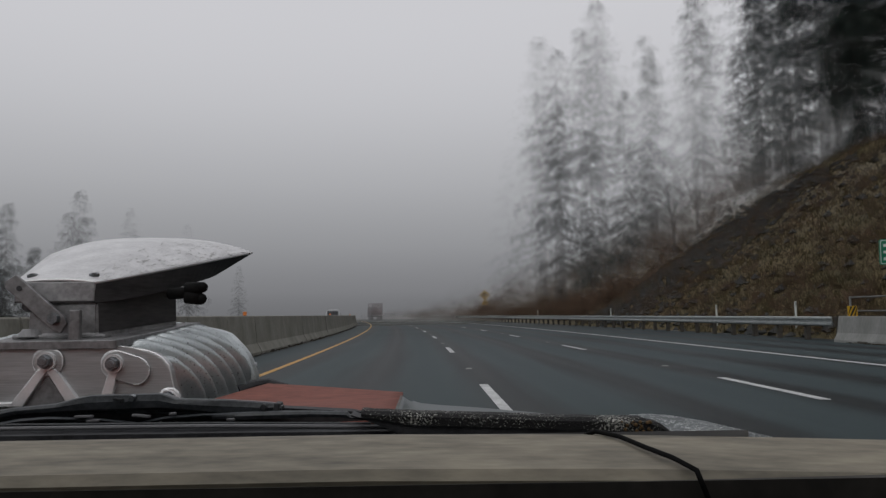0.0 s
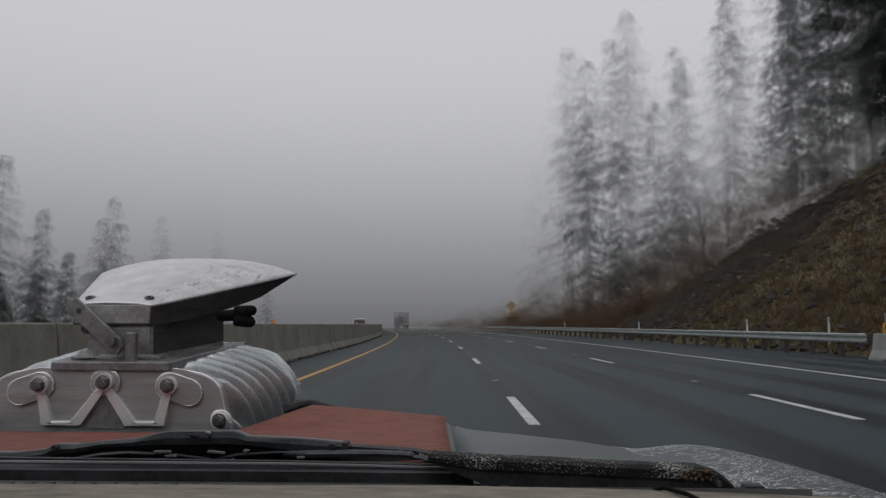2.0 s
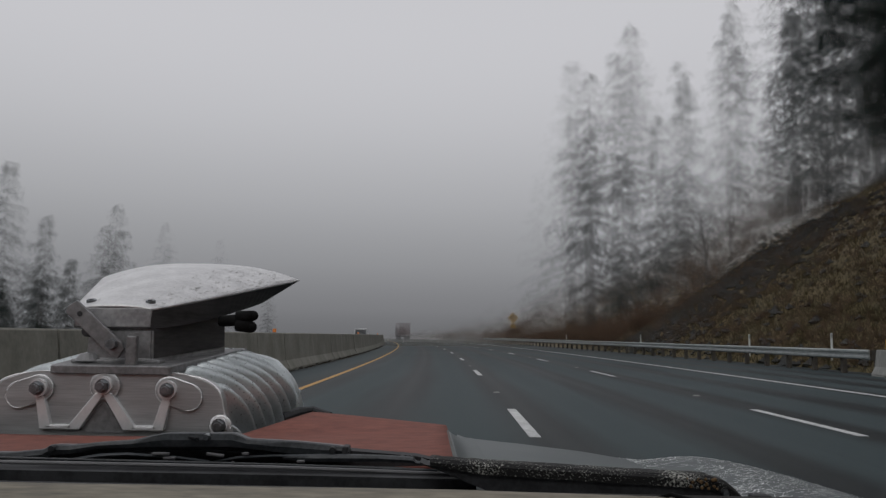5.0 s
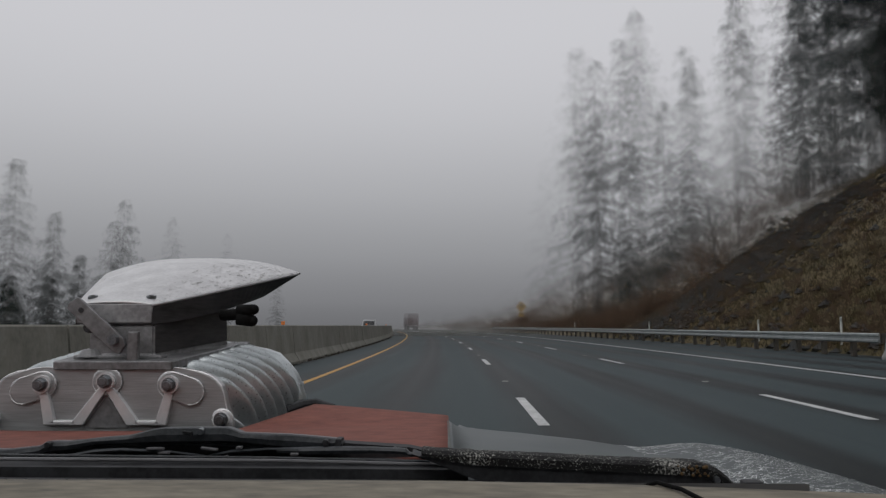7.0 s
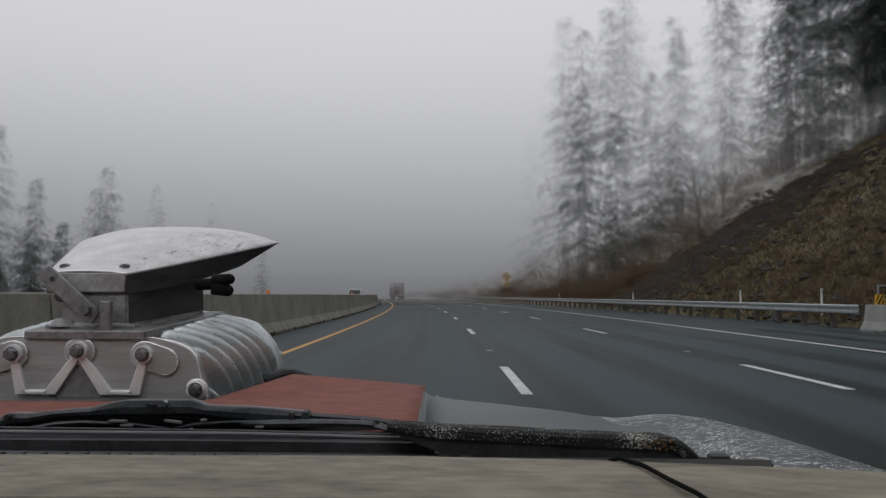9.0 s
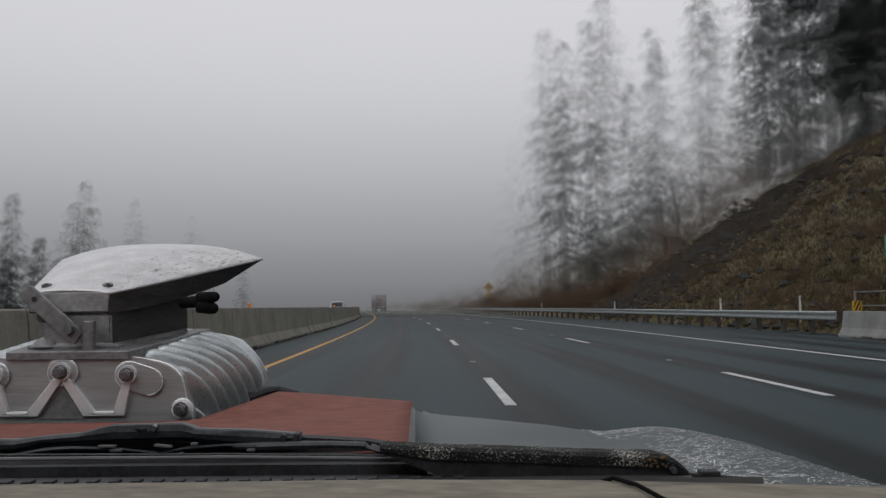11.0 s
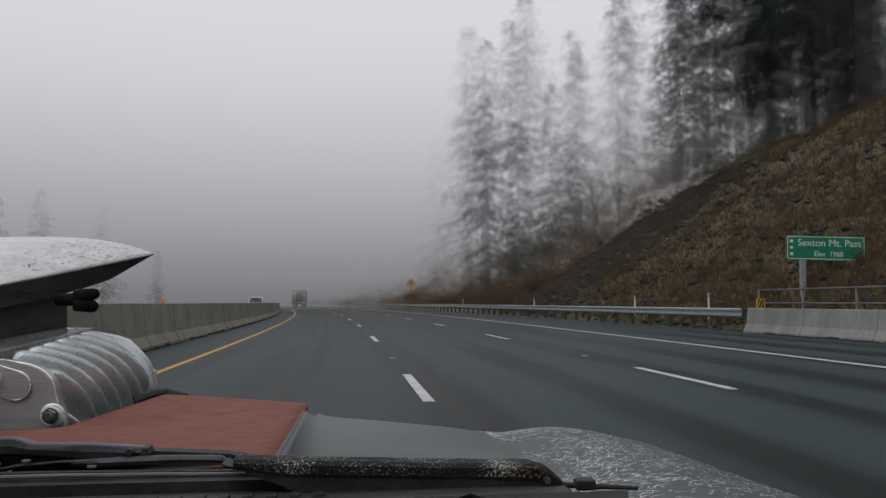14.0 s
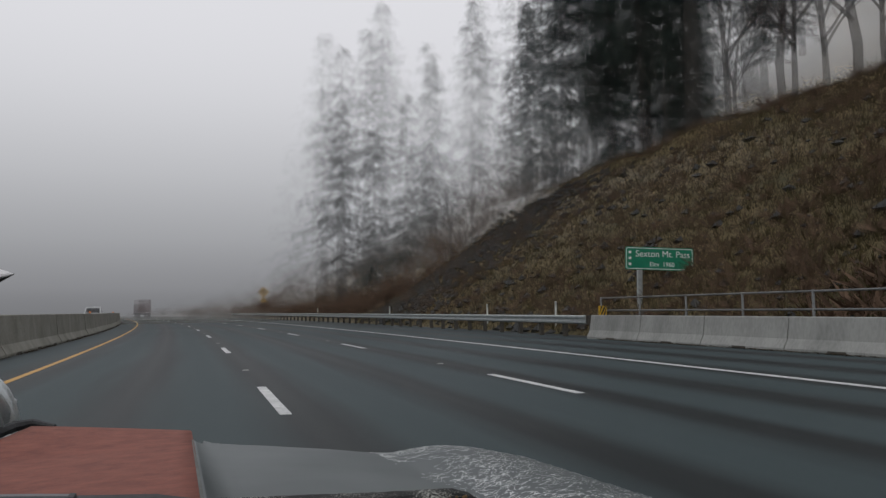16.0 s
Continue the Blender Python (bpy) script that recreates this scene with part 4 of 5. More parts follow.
    skin(b, [[(-1.15, y, z), (-0.1, y, z), (0.004, y, z - 0.0005), (0.004, y, z - 0.016), (-1.15, y, z - 0.016)] for y, z in ((0.464, 0.9575), (0.499, 0.9582))])
    part("screen_seal", b, black_rubber, rod_car)
    # black backing added below the wiper to hide the hood, shaped to the view
    b = bmesh.new()
    skin(b, [[(x, 0.505, 0.945), (x, 0.505, z), (x, 0.511, z + 0.001), (x, 0.514, 0.945)] for x, z in
             ((-1.15, 0.958), (-0.62, 0.959), (-0.3, 0.9605), (-0.27, 0.966), (-0.24, 0.968), (-0.2, 0.971), (-0.15, 0.972), (-0.11, 0.969), (-0.075, 0.9665), (-0.035, 0.964), (0.0, 0.957))])
    part("wiper_backing", b, black_rubber, rod_car)


cowl()


def wiper():
    t = new("wiper")
    t.parent = rod_car
    t["label"] = "black wiper arm and blade parked along the screen"

    def bar(name, rows, y0, y1, material, label=""):
        b = bmesh.new()
        skin(b, [[(x, y0, lo), (x, y0 - 0.0012, (lo + hi) / 2), (x, y0, hi - 0.0006), (x, y0 + 0.0015, hi), (x, y1, hi - 0.0008), (x, y1, lo)] for x, hi, lo in rows])
        return part(name, b, material, t, label)

    # arm with its cranked knuckle
    bar("arm", ((-0.62, 0.9615, 0.954), (-0.303, 0.9635, 0.9565), (-0.279, 0.966, 0.9595), (-0.2745, 0.969, 0.962), (-0.268, 0.9692, 0.963), (-0.26, 0.969, 0.9635), (-0.244, 0.971, 0.967), (-0.22, 0.973, 0.9682), (-0.206, 0.9765, 0.9688), (-0.198, 0.978, 0.969),
                (-0.155, 0.9785, 0.9698), (-0.15, 0.977, 0.9694), (-0.145, 0.975, 0.969), (-0.114, 0.974, 0.966), (-0.1, 0.973, 0.9655), (-0.09, 0.9722, 0.9655), (-0.0795, 0.9712, 0.9665), (-0.078, 0.9695, 0.967)), 0.492, 0.503, wiper_paint)
    b = bmesh.new()
    box(b, (0.004, 0.012, 0.006), (-0.0805, 0.4955, 0.9686), (0, 6, 0), 0.001)
    part("arm_end", b, black_rubber, t)
    # bridges that carry the blade
    bar("bridge", ((-0.12, 0.966, 0.963), (-0.1, 0.9668, 0.962), (-0.078, 0.9672, 0.9625), (-0.058, 0.967, 0.963), (-0.042, 0.9665, 0.9625), (-0.036, 0.9662, 0.962), (-0.034, 0.9638, 0.9615), (-0.015, 0.9615, 0.9596), (0.0, 0.9602, 0.9585)), 0.487, 0.494, wiper_paint)
    bar("bridge", ((-0.262, 0.9605, 0.9585), (-0.24, 0.9645, 0.962), (-0.222, 0.9655, 0.9635), (-0.19, 0.964, 0.9625), (-0.168, 0.9615, 0.96)), 0.487, 0.492, wiper_paint)
    bar("bridge", ((-0.168, 0.9608, 0.9595), (-0.15, 0.9645, 0.9625), (-0.125, 0.966, 0.9645), (-0.105, 0.966, 0.9645)), 0.487, 0.492, wiper_paint)
    b = bmesh.new()
    tube(b, [(-0.6, 0.474, 0.9592), (-0.3, 0.474, 0.9605), (-0.12, 0.474, 0.9602), (-0.06, 0.474, 0.9592), (0.0, 0.473, 0.958)], 0.0013, 8)
    part("blade", b, cowl_grey, t)
    b = bmesh.new()
    tube(b, [(-0.6, 0.476, 0.962), (-0.3, 0.476, 0.9628), (-0.12, 0.476, 0.9618), (-0.02, 0.475, 0.9602)], 0.0008, 6)
    part("blade_spring", b, wiper_paint, t)
    b = bmesh.new()
    box(b, (0.6, 0.004, 0.0085), (-0.3, 0.473, 0.9535), bevel=0.001)
    part("squeegee", b, black_rubber, t)
    b = bmesh.new()
    box(b, (0.007, 0.006, 0.0034), (0.0, 0.477, 0.9598), (0, 8, 0), 0.0008)
    part("blade_tip", b, cowl_grey, t)
    for x, z, r in ((-0.171, 0.976, 0.0023), (-0.272, 0.967, 0.0022), (-0.0885, 0.9692, 0.0024), (-0.0435, 0.9648, 0.0018)):
        b = bmesh.new()
        rod(b, (x, 0.4925, z), (x, 0.488, z), r, r * 0.85, 12)
        part("rivet", b, bolt_steel if x == -0.171 else black_rubber, t)
    b = bmesh.new()
    box(b, (0.0065, 0.003, 0.0016), (-0.18, 0.4912, 0.9752), (0, 8, 0), 0.0005)
    box(b, (0.002, 0.003, 0.003), (-0.1775, 0.4912, 0.9742), (0, 0, 0), 0.0005)
    part("arm_hole", b, black_rubber, t)
    for x, z, w, tilt in ((-0.199, 0.9655, 0.013, 0), (-0.193, 0.963, 0.009, 0), (-0.1635, 0.9655, 0.013, 6), (-0.144, 0.9665, 0.0045, 0), (-0.153, 0.9605, 0.004, -20), (-0.108, 0.9625, 0.006, 0)):
        b = bmesh.new()
        box(b, (w * 0.85, 0.004, 0.0015), (x, 0.486, z), (0, tilt, 0), 0.0005)
        part("clip", b, cowl_grey, t)
    b = bmesh.new()
    tube(b, [(-0.28, 0.497, 0.9625), (-0.235, 0.497, 0.966), (-0.17, 0.497, 0.967), (-0.125, 0.497, 0.9652), (-0.085, 0.497, 0.9635)], 0.0012, 6)
    part("tension_bar", b, wiper_paint, t)


wiper()


def dashboard():
    b = bmesh.new()
    rings = []
    for x, dz in ((-1.15, 0.0), (-0.6, 0.0), (-0.22, 0.0), (-0.01, 0.0006), (0.09, -0.0008), (0.19, -0.004), (0.4, -0.012)):
        prof = [(0.2975, 0.952), (0.2965, 0.9632), (0.301, 0.9668), (0.33, 0.9695), (0.352, 0.9712), (0.3595, 0.9708), (0.3625, 0.968), (0.3625, 0.952)]
        rings.append([(x, y, z + dz) for y, z in prof])
    skin(b, rings)
    d = part("dash_top", b, dash_tan, rod_car, "scuffed tan dashboard ledge below the screen")
    b = bmesh.new()
    skin(b, [[(x, 0.2955, 0.9622), (x, 0.2955, 0.75), (x, 0.3, 0.75), (x, 0.3, 0.9622)] for x in (-1.15, 0.4)])
    part("dash_face", b, dash_dark, rod_car)
    b = bmesh.new()
    skin(b, [[(x, 0.3615, 0.9655), (x, 0.3615, 0.9705), (x, 0.3685, 0.9675), (x, 0.378, 0.956), (x, 0.378, 0.952)] for x in (-1.15, -0.3, 0.0, 0.165)])
    part("screen_frame", b, cowl_grey, rod_car)
    b = bmesh.new()
    tube(b, [(0.084, 0.364, 0.9672), (0.092, 0.356, 0.9718), (0.1, 0.345, 0.9712), (0.106, 0.325, 0.9697), (0.112, 0.308, 0.9685), (0.117, 0.2955, 0.966), (0.119, 0.29, 0.957)], 0.00105, 10)
    part("cable", b, cable_black, rod_car, "thin black cable over the dashboard", True)


dashboard()


def lower_body():
    b = bmesh.new()
    out = [(-1.5, 0.35), (0.58, 0.35), (0.62, 0.6), (0.6, 0.7), (-1.52, 0.7), (-1.54, 0.6)]
    prism(b, out, 0.1, 1.2, 0.02)
    part("lower_body", b, dash_dark, rod_car)
    for x in (-1.4, 0.48):
        b = bmesh.new()
        rod(b, (x - 0.09, 1.0, 0.33), (x + 0.09, 1.0, 0.33), 0.33, 0.33, 28)
        w = part("wheel", b, black_rubber, rod_car)
        b = bmesh.new()
        rod(b, (x - 0.095, 1.0, 0.33), (x + 0.095, 1.0, 0.33), 0.19, 0.19, 20)
        part("rim", b, bolt_steel, w)


lower_body()


def cabin():
    """Unseen dark cabin, added to block light round and behind the lens: roof, rear wall, doors with open windows, and
    pillars.
    """
    x0, x1 = -1.5, 0.58
    b = bmesh.new()
    rings = []
    for y, z in ((0.0, 1.38), (-0.15, 1.385), (-0.5, 1.375), (-0.95, 1.35), (-1.2, 1.28)):
        arch = [(x0 + (x1 - x0) * k / 12, y, z - 0.07 * (2 * k / 12 - 1) ** 4) for k in range(13)]
        rings.append(arch + [(x, yy, zz + 0.03) for x, yy, zz in reversed(arch)])
    skin(b, rings)
    part("roof", b, cabin_cloth, rod_car, "unseen dark cabin roof added to block light", True)
    b = bmesh.new()
    box(b, (x1 - x0, 0.05, 0.95), ((x0 + x1) / 2, -1.22, 0.82), bevel=0.01)
    part("rear_wall", b, cabin_cloth, rod_car)
    b = bmesh.new()
    box(b, (x1 - x0, 1.5, 0.04), ((x0 + x1) / 2, -0.5, 0.33), bevel=0.005)
    part("cabin_floor", b, cabin_cloth, rod_car)
    for x in (x0, x1):
        b = bmesh.new()
        box(b, (0.06, 1.55, 0.62), (x, -0.43, 0.66), bevel=0.015)
        part("door", b, dash_dark, rod_car)
        for ya, za, yb, zb in ((0.36, 0.955, 0.0, 1.35), (-0.62, 0.95, -0.62, 1.31), (-1.16, 0.95, -1.12, 1.27)):
            b = bmesh.new()
            rod(b, (x, ya, za), (x * 0.985 + (x0 + x1) / 2 * 0.015, yb, zb), 0.028, 0.028, 10)
            part("pillar", b, dash_dark, rod_car, "", True)
    b = bmesh.new()
    rod(b, (x0, 0.0, 1.355), (x1, 0.0, 1.355), 0.03, 0.03, 10)
    part("screen_header", b, dash_dark, rod_car, "", True)


cabin()


# ---- trees and undergrowth ----
def fir(height, radius, bare, seed, droop=0.35):
    """A conifer: tapered trunk, whorls of limbs, and sprays of needles with gaps between them."""
    rnd = random.Random(seed)
    t = thing("conifer", "tall dark fir with ragged drooping limbs on the slope", "tree", group="firs")
    bm = bmesh.new()
    lean = Vector((rnd.uniform(-0.012, 0.012), rnd.uniform(-0.012, 0.012), 1))
    n = 10
    tube(bm, [lean * (height * k / n - 0.8) for k in range(n + 1)], [0.02 * height * (1 - k / n) ** 0.85 + 0.025 for k in range(n + 1)], 8)
    verts, faces = [], []
    z = height * bare
    while z < height * 0.985:
        f = (z - height * bare) / (height * (1 - bare))
        reach = radius * (0.28 + 0.72 * min(1.0, f * 4 + 0.35)) * (1 - f) ** 0.75 + 0.22
        for k in range(rnd.randint(6, 8)):
            a = rnd.uniform(0, 2 * math.pi)
            length = reach * rnd.uniform(0.45, 1.15)
            if rnd.random() < 0.1:
                continue
            d = Vector((math.cos(a), math.sin(a), 0))
            side = Vector((-math.sin(a), math.cos(a), 0))
            p0 = lean * z + Vector((0, 0, rnd.uniform(-0.2, 0.2)))
            up = 0.18 * f - droop * (1 - f) * rnd.uniform(0.5, 1.3)
            tip = p0 + d * length + Vector((0, 0, up * length))
            if length > 1.0:
                rod(bm, p0, p0.lerp(tip, 0.8), 0.028, 0.008, 3)
            steps = max(3, int(length / 0.38))
            for q in range(steps):
                w = (q + rnd.uniform(0.3, 1.0)) / steps
                c = p0.lerp(tip, w) + Vector((0, 0, -0.25 * droop * length * w * w))
                spread = 0.34 + 0.42 * (1 - w) * min(1.0, length / 2.2)
                for sgn in (-1, 1):
                    o = c + side * sgn * spread * rnd.uniform(0.5, 1.15) + d * rnd.uniform(0.05, 0.4) + Vector((0, 0, -rnd.uniform(0.0, 0.75)))
                    wd = d * rnd.uniform(0.14, 0.34) + Vector((0, 0, rnd.uniform(-0.22, 0.22)))
                    i = len(verts)
                    verts += [c - wd - side * sgn * 0.05, c + wd, o + wd * 0.8, o - wd * 0.2 + Vector((0, 0, -rnd.uniform(0.1, 0.5)))]
                    faces += [(i, i + 1, i + 2), (i, i + 2, i + 3)]
        z += rnd.uniform(0.28, 0.5) * (1.0 + 0.5 * (1 - f))
    part("trunk", bm, bark, t, smooth=True)
    raw("crown", verts, faces, needles, t)
    return t


def bare_tree(height, seed):
    """A leafless tree with forking limbs."""
    rnd = random.Random(seed)
    t = thing("bare_tree", "leafless grey tree with thin forked branches on the slope", "tree", group="bare trees")
    trunk, twigs = bmesh.new(), bmesh.new()

    def grow(bm, p, d, length, r, depth):
        pts, rs = [p], [r]
        for k in range(4):
            d = (d + Vector((rnd.uniform(-0.13, 0.13), rnd.uniform(-0.13, 0.13), rnd.uniform(0.0, 0.12)))).normalized()
            p = p + d * length / 4
            pts.append(p)
            rs.append(r * (1 - 0.14 * (k + 1)))
        tube(bm, pts, rs, 5 if depth else 7)
        if depth >= 4:
            return
        for k in range(rnd.randint(2, 4) if depth else 6):
            w = rnd.uniform(0.35, 1.0)
            i = min(3, int(w * 4))
            q = pts[i].lerp(pts[i + 1], w * 4 - i)
            a = rnd.uniform(0, 2 * math.pi)
            out = Vector((math.cos(a), math.sin(a), rnd.uniform(0.35, 1.1))).normalized()
            grow(twigs, q, (d * 0.5 + out * 0.8).normalized(), length * rnd.uniform(0.38, 0.62), max(0.012, rs[i] * 0.5), depth + 1)

    grow(trunk, Vector((0, 0, -0.4)), Vector((0, 0, 1)), height * 0.75, height * 0.018, 0)
    part("trunk", trunk, bark, t, smooth=True)
    tagged(part("crown", twigs, bark, t), kind="stuff")
    return t


def stand(kind_trees, spots):
    """Sets trees on the land: (s, y, scale, turn)."""
    used = set()
    for n, (s, y, scale, turn) in enumerate(spots):
        src = kind_trees[n % len(kind_trees)]
        m = pose(s + bend(max(0, y)), y, hill(s, y), 0, 0, turn) @ Matrix.Diagonal((scale, scale, scale, 1))
        if src in used:
            copy_thing(src, m)
        else:
            src.matrix_basis = m
            used.add(src)


rnd = random.Random(7)
firs = [fir(23, 4.2, 0.2, 1), fir(26, 4.8, 0.3, 2), fir(20, 3.8, 0.1, 3), fir(28, 4.4, 0.42, 4), fir(17, 3.4, 0.06, 5)]
spots = [(19.4, 87, 1.05, 80), (18.2, 84, 1.2, 10), (21.4, 82, 0.95, 150), (23, 90, 1.15, 200), (25.5, 83, 1.2, 260), (20.6, 101, 1.2, 310),
         (27, 96, 1.15, 20), (29.5, 85, 1.15, 120), (23, 112, 1.25, 45), (32, 92, 1.2, 95), (34, 84, 1.05, 180), (30, 106, 1.2, 230),
         (37, 88, 1.1, 70), (26.5, 120, 1.25, 250), (36, 102, 1.1, 330), (41, 96, 1.15, 15), (35, 118, 1.25, 140), (22.5, 130, 1.35, 300)]
for k in range(20):                                # along the crest of the cut
    spots.append((rnd.uniform(32.5, 38), 46 + 1.5 * k + rnd.uniform(-1.3, 1.3), rnd.uniform(0.8, 1.15), rnd.uniform(0, 360)))
for k in range(18):
    spots.append((rnd.uniform(36, 62), rnd.uniform(48, 80), rnd.uniform(0.75, 1.15), rnd.uniform(0, 360)))
# unseen firs behind the lens, added to block light from the right
for k in range(16):
    spots.append((rnd.uniform(36, 60), rnd.uniform(-60, -6), rnd.uniform(0.7, 1.1), rnd.uniform(0, 360)))
# beyond the opposite carriageway, deep in the fog
spots += [(-47, 92, 0.92, 30), (-50, 88, 1.0, 75), (-52.5, 94, 0.86, 130), (-55, 90, 1.05, 210), (-44, 104, 0.8, 260), (-41, 108, 0.9, 300),
          (-37.5, 112, 0.72, 340), (-59, 96, 1.05, 20), (-63, 92, 0.95, 77), (-31, 122, 0.66, 190), (-24, 130, 0.6, 222), (-67, 100, 1.0, 111),
          (-40, 84, 0.8, 40), (-44, 86, 0.95, 160), (-37.5, 90, 0.75, 280), (-47, 82, 0.85, 340)]
stand(firs, spots)
bares = [bare_tree(13, 11), bare_tree(16, 12), bare_tree(11, 13)]
bspots = [(33, 40, 1.0, 0), (34.5, 37, 1.05, 60), (36, 43, 0.9, 120), (32.5, 34, 0.85, 200), (36, 33, 1.1, 250), (33.5, 29, 0.95, 310), (38, 37, 1.1, 30), (35, 25, 0.9, 90),
          (32.5, 46, 0.9, 170), (34, 50, 1.0, 215), (40, 30, 1.1, 140), (37, 22, 1.0, 20), (34, 20, 0.85, 75), (33, 56, 0.8, 305), (32, 61, 0.85, 33), (27, 68, 0.7, 80), (24, 66, 0.55, 10)]
stand(bares, bspots)


def scatter(name, label, category, material, count, area, maker, seed):
    """Uncounted undergrowth over a stretch of the slope, as one mesh."""
    r2 = random.Random(seed)
    verts, faces = [], []
    for k in range(count):
        s, y = area(r2)
        maker(r2, Vector((s + bend(max(0, y)), y, hill(s, y) - 0.03)), verts, faces)
    ob = raw(name, verts, faces, material)
    return tagged(ob, label, category, kind="stuff")


def tuft(r2, p, verts, faces):
    for k in range(5):
        a, h = r2.uniform(0, 6.28), r2.uniform(0.12, 0.45)
        d = Vector((math.cos(a), math.sin(a), 0))
        w = Vector((-d.y, d.x, 0)) * r2.uniform(0.015, 0.04)
        i = len(verts)
        o = p + d * r2.uniform(0, 0.15)
        verts += [o - w, o + w, o + d * h * r2.uniform(0.3, 0.9) + Vector((0, 0, h))]
        faces.append((i, i + 1, i + 2))


def shrub(r2, p, verts, faces):
    size = r2.uniform(0.35, 1.3)
    for k in range(26):
        d = Vector((r2.gauss(0, 1), r2.gauss(0, 1), abs(r2.gauss(0, 0.8)) + 0.15)).normalized() * size * r2.uniform(0.4, 1.1)
        w = Vector((r2.uniform(-1, 1), r2.uniform(-1, 1), r2.uniform(-1, 1))).normalized() * size * r2.uniform(0.03, 0.1)
        i = len(verts)
        verts += [p + d * 0.35 - w, p + d * 0.35 + w, p + d]
        faces.append((i, i + 1, i + 2))


def tall_shrub(r2, p, verts, faces):
    size = r2.uniform(1.2, 3.4)
    for k in range(34):
        d = Vector((r2.gauss(0, 0.7), r2.gauss(0, 0.7), abs(r2.gauss(0, 0.9)) + 0.2)).normalized() * size * r2.uniform(0.4, 1.1)
        w = Vector((r2.uniform(-1, 1), r2.uniform(-1, 1), r2.uniform(-1, 1))).normalized() * size * r2.uniform(0.04, 0.12)
        i = len(verts)
        verts += [p + d * 0.3 - w, p + d * 0.3 + w, p + d]
        faces.append((i, i + 1, i + 2))


def wood_clump(r2, p, verts, faces):
    h, r = r2.uniform(6, 13), r2.uniform(1.4, 2.6)
    for k in range(26):
        f = r2.random()
        a = r2.uniform(0, 6.28)
        c = p + Vector((0, 0, h * f))
        d = Vector((math.cos(a), math.sin(a), -r2.uniform(0.1, 0.6))) * r * (1.05 - f)
        w = Vector((-d.y, d.x, 0)).normalized() * r2.uniform(0.3, 0.9) * (1.1 - f)
        i = len(verts)
        verts += [c, c + d - w, c + d * 1.1 + w + Vector((0, 0, -0.4))]
        faces.append((i, i + 1, i + 2))


def stone(r2, p, verts, faces):
    r = 0.07 + 0.33 * r2.random() ** 2
    i = len(verts)
    ring = []
    for k in range(5):
        a = 6.283 * k / 5 + r2.uniform(-0.3, 0.3)
        verts.append(p + Vector((math.cos(a) * r * r2.uniform(0.7, 1.2), math.sin(a) * r * r2.uniform(0.7, 1.2), r * r2.uniform(-0.2, 0.35))))
    verts.append(p + Vector((r2.uniform(-0.3, 0.3) * r, r2.uniform(-0.3, 0.3) * r, r * r2.uniform(0.6, 1.0))))
    verts.append(p + Vector((0, 0, -r * 0.5)))
    for k in range(5):
        faces.append((i + k, i + (k + 1) % 5, i + 5))
        faces.append((i + (k + 1) % 5, i + k, i + 6))


scatter("slope_grass", "dry yellow-brown grass on the cut slope", "grass", dry_grass, 26000, lambda q: (q.uniform(15.3, 36), 10 + 58 * q.random() ** 1.1), tuft, 21)
scatter("slope_brush", "brown leafless brush on the bank", "brush", brush, 4200, lambda q: (15.6 + 18 * q.random() ** 1.1, 8 + 60 * q.random() ** 1.3), shrub, 22)
scatter("far_brush", "dark leafless brush where the road bends away", "brush", brush, 2600, lambda q: (15.6 + 30 * q.random() ** 1.3, q.uniform(115, 290)), tall_shrub, 27)
scatter("hill_woods", "dense dark conifer woods high on the hillside", "woods", needles, 900, lambda q: (q.uniform(44, 100), q.uniform(54, 120)), wood_clump, 28)
scatter("far_woods", "fog-veiled conifer woods where the valley closes", "woods", needles, 420, lambda q: (lambda y: (q.uniform(0.24, 0.5) * y - bend(y), y))(q.uniform(84, 140)), wood_clump, 29)
scatter("bank_brush", "brown brush on the bank below the woods", "brush", brush, 1500, lambda q: (15.8 + 26 * q.random() ** 1.2, 68 + 70 * q.random() ** 1.4), tall_shrub, 30)
scatter("hilltop_brush", "dark brush under the trees", "brush", brush, 2200, lambda q: (q.uniform(31, 46), q.uniform(8, 66)), shrub, 23)
scatter("slope_saplings", "dark green undergrowth below the firs", "shrubs", needles, 900, lambda q: (q.uniform(17, 40), q.uniform(68, 112)), shrub, 24)
scatter("rubble", "grey broken rock on the slope", "rocks", rock, 5200, lambda q: (15.5 + 15.5 * q.random(), q.gauss(58, 4.5)), stone, 25)
scatter("loose_stones", "loose grey stones below the cut", "rocks", rock, 1000, lambda q: (15.3 + 16 * q.random() ** 1.6, q.uniform(8, 60)), stone, 26)


def litter(r2, p, verts, faces):
    """A few dead leaves and crumbs of soil blown against the barrier foot."""
    for k in range(4):
        c = p + Vector((r2.gauss(0, 0.05), r2.gauss(0, 0.12), 0.004 + 0.02 * r2.random()))
        a, r = r2.uniform(0, 6.28), r2.uniform(0.015, 0.05)
        i = len(verts)
        verts += [c + Vector((math.cos(a + q) * r, math.sin(a + q) * r * r2.uniform(0.5, 1.0), r2.uniform(-0.003, 0.02))) for q in (0, 2.0, 4.1)]
        faces.append((i, i + 1, i + 2))


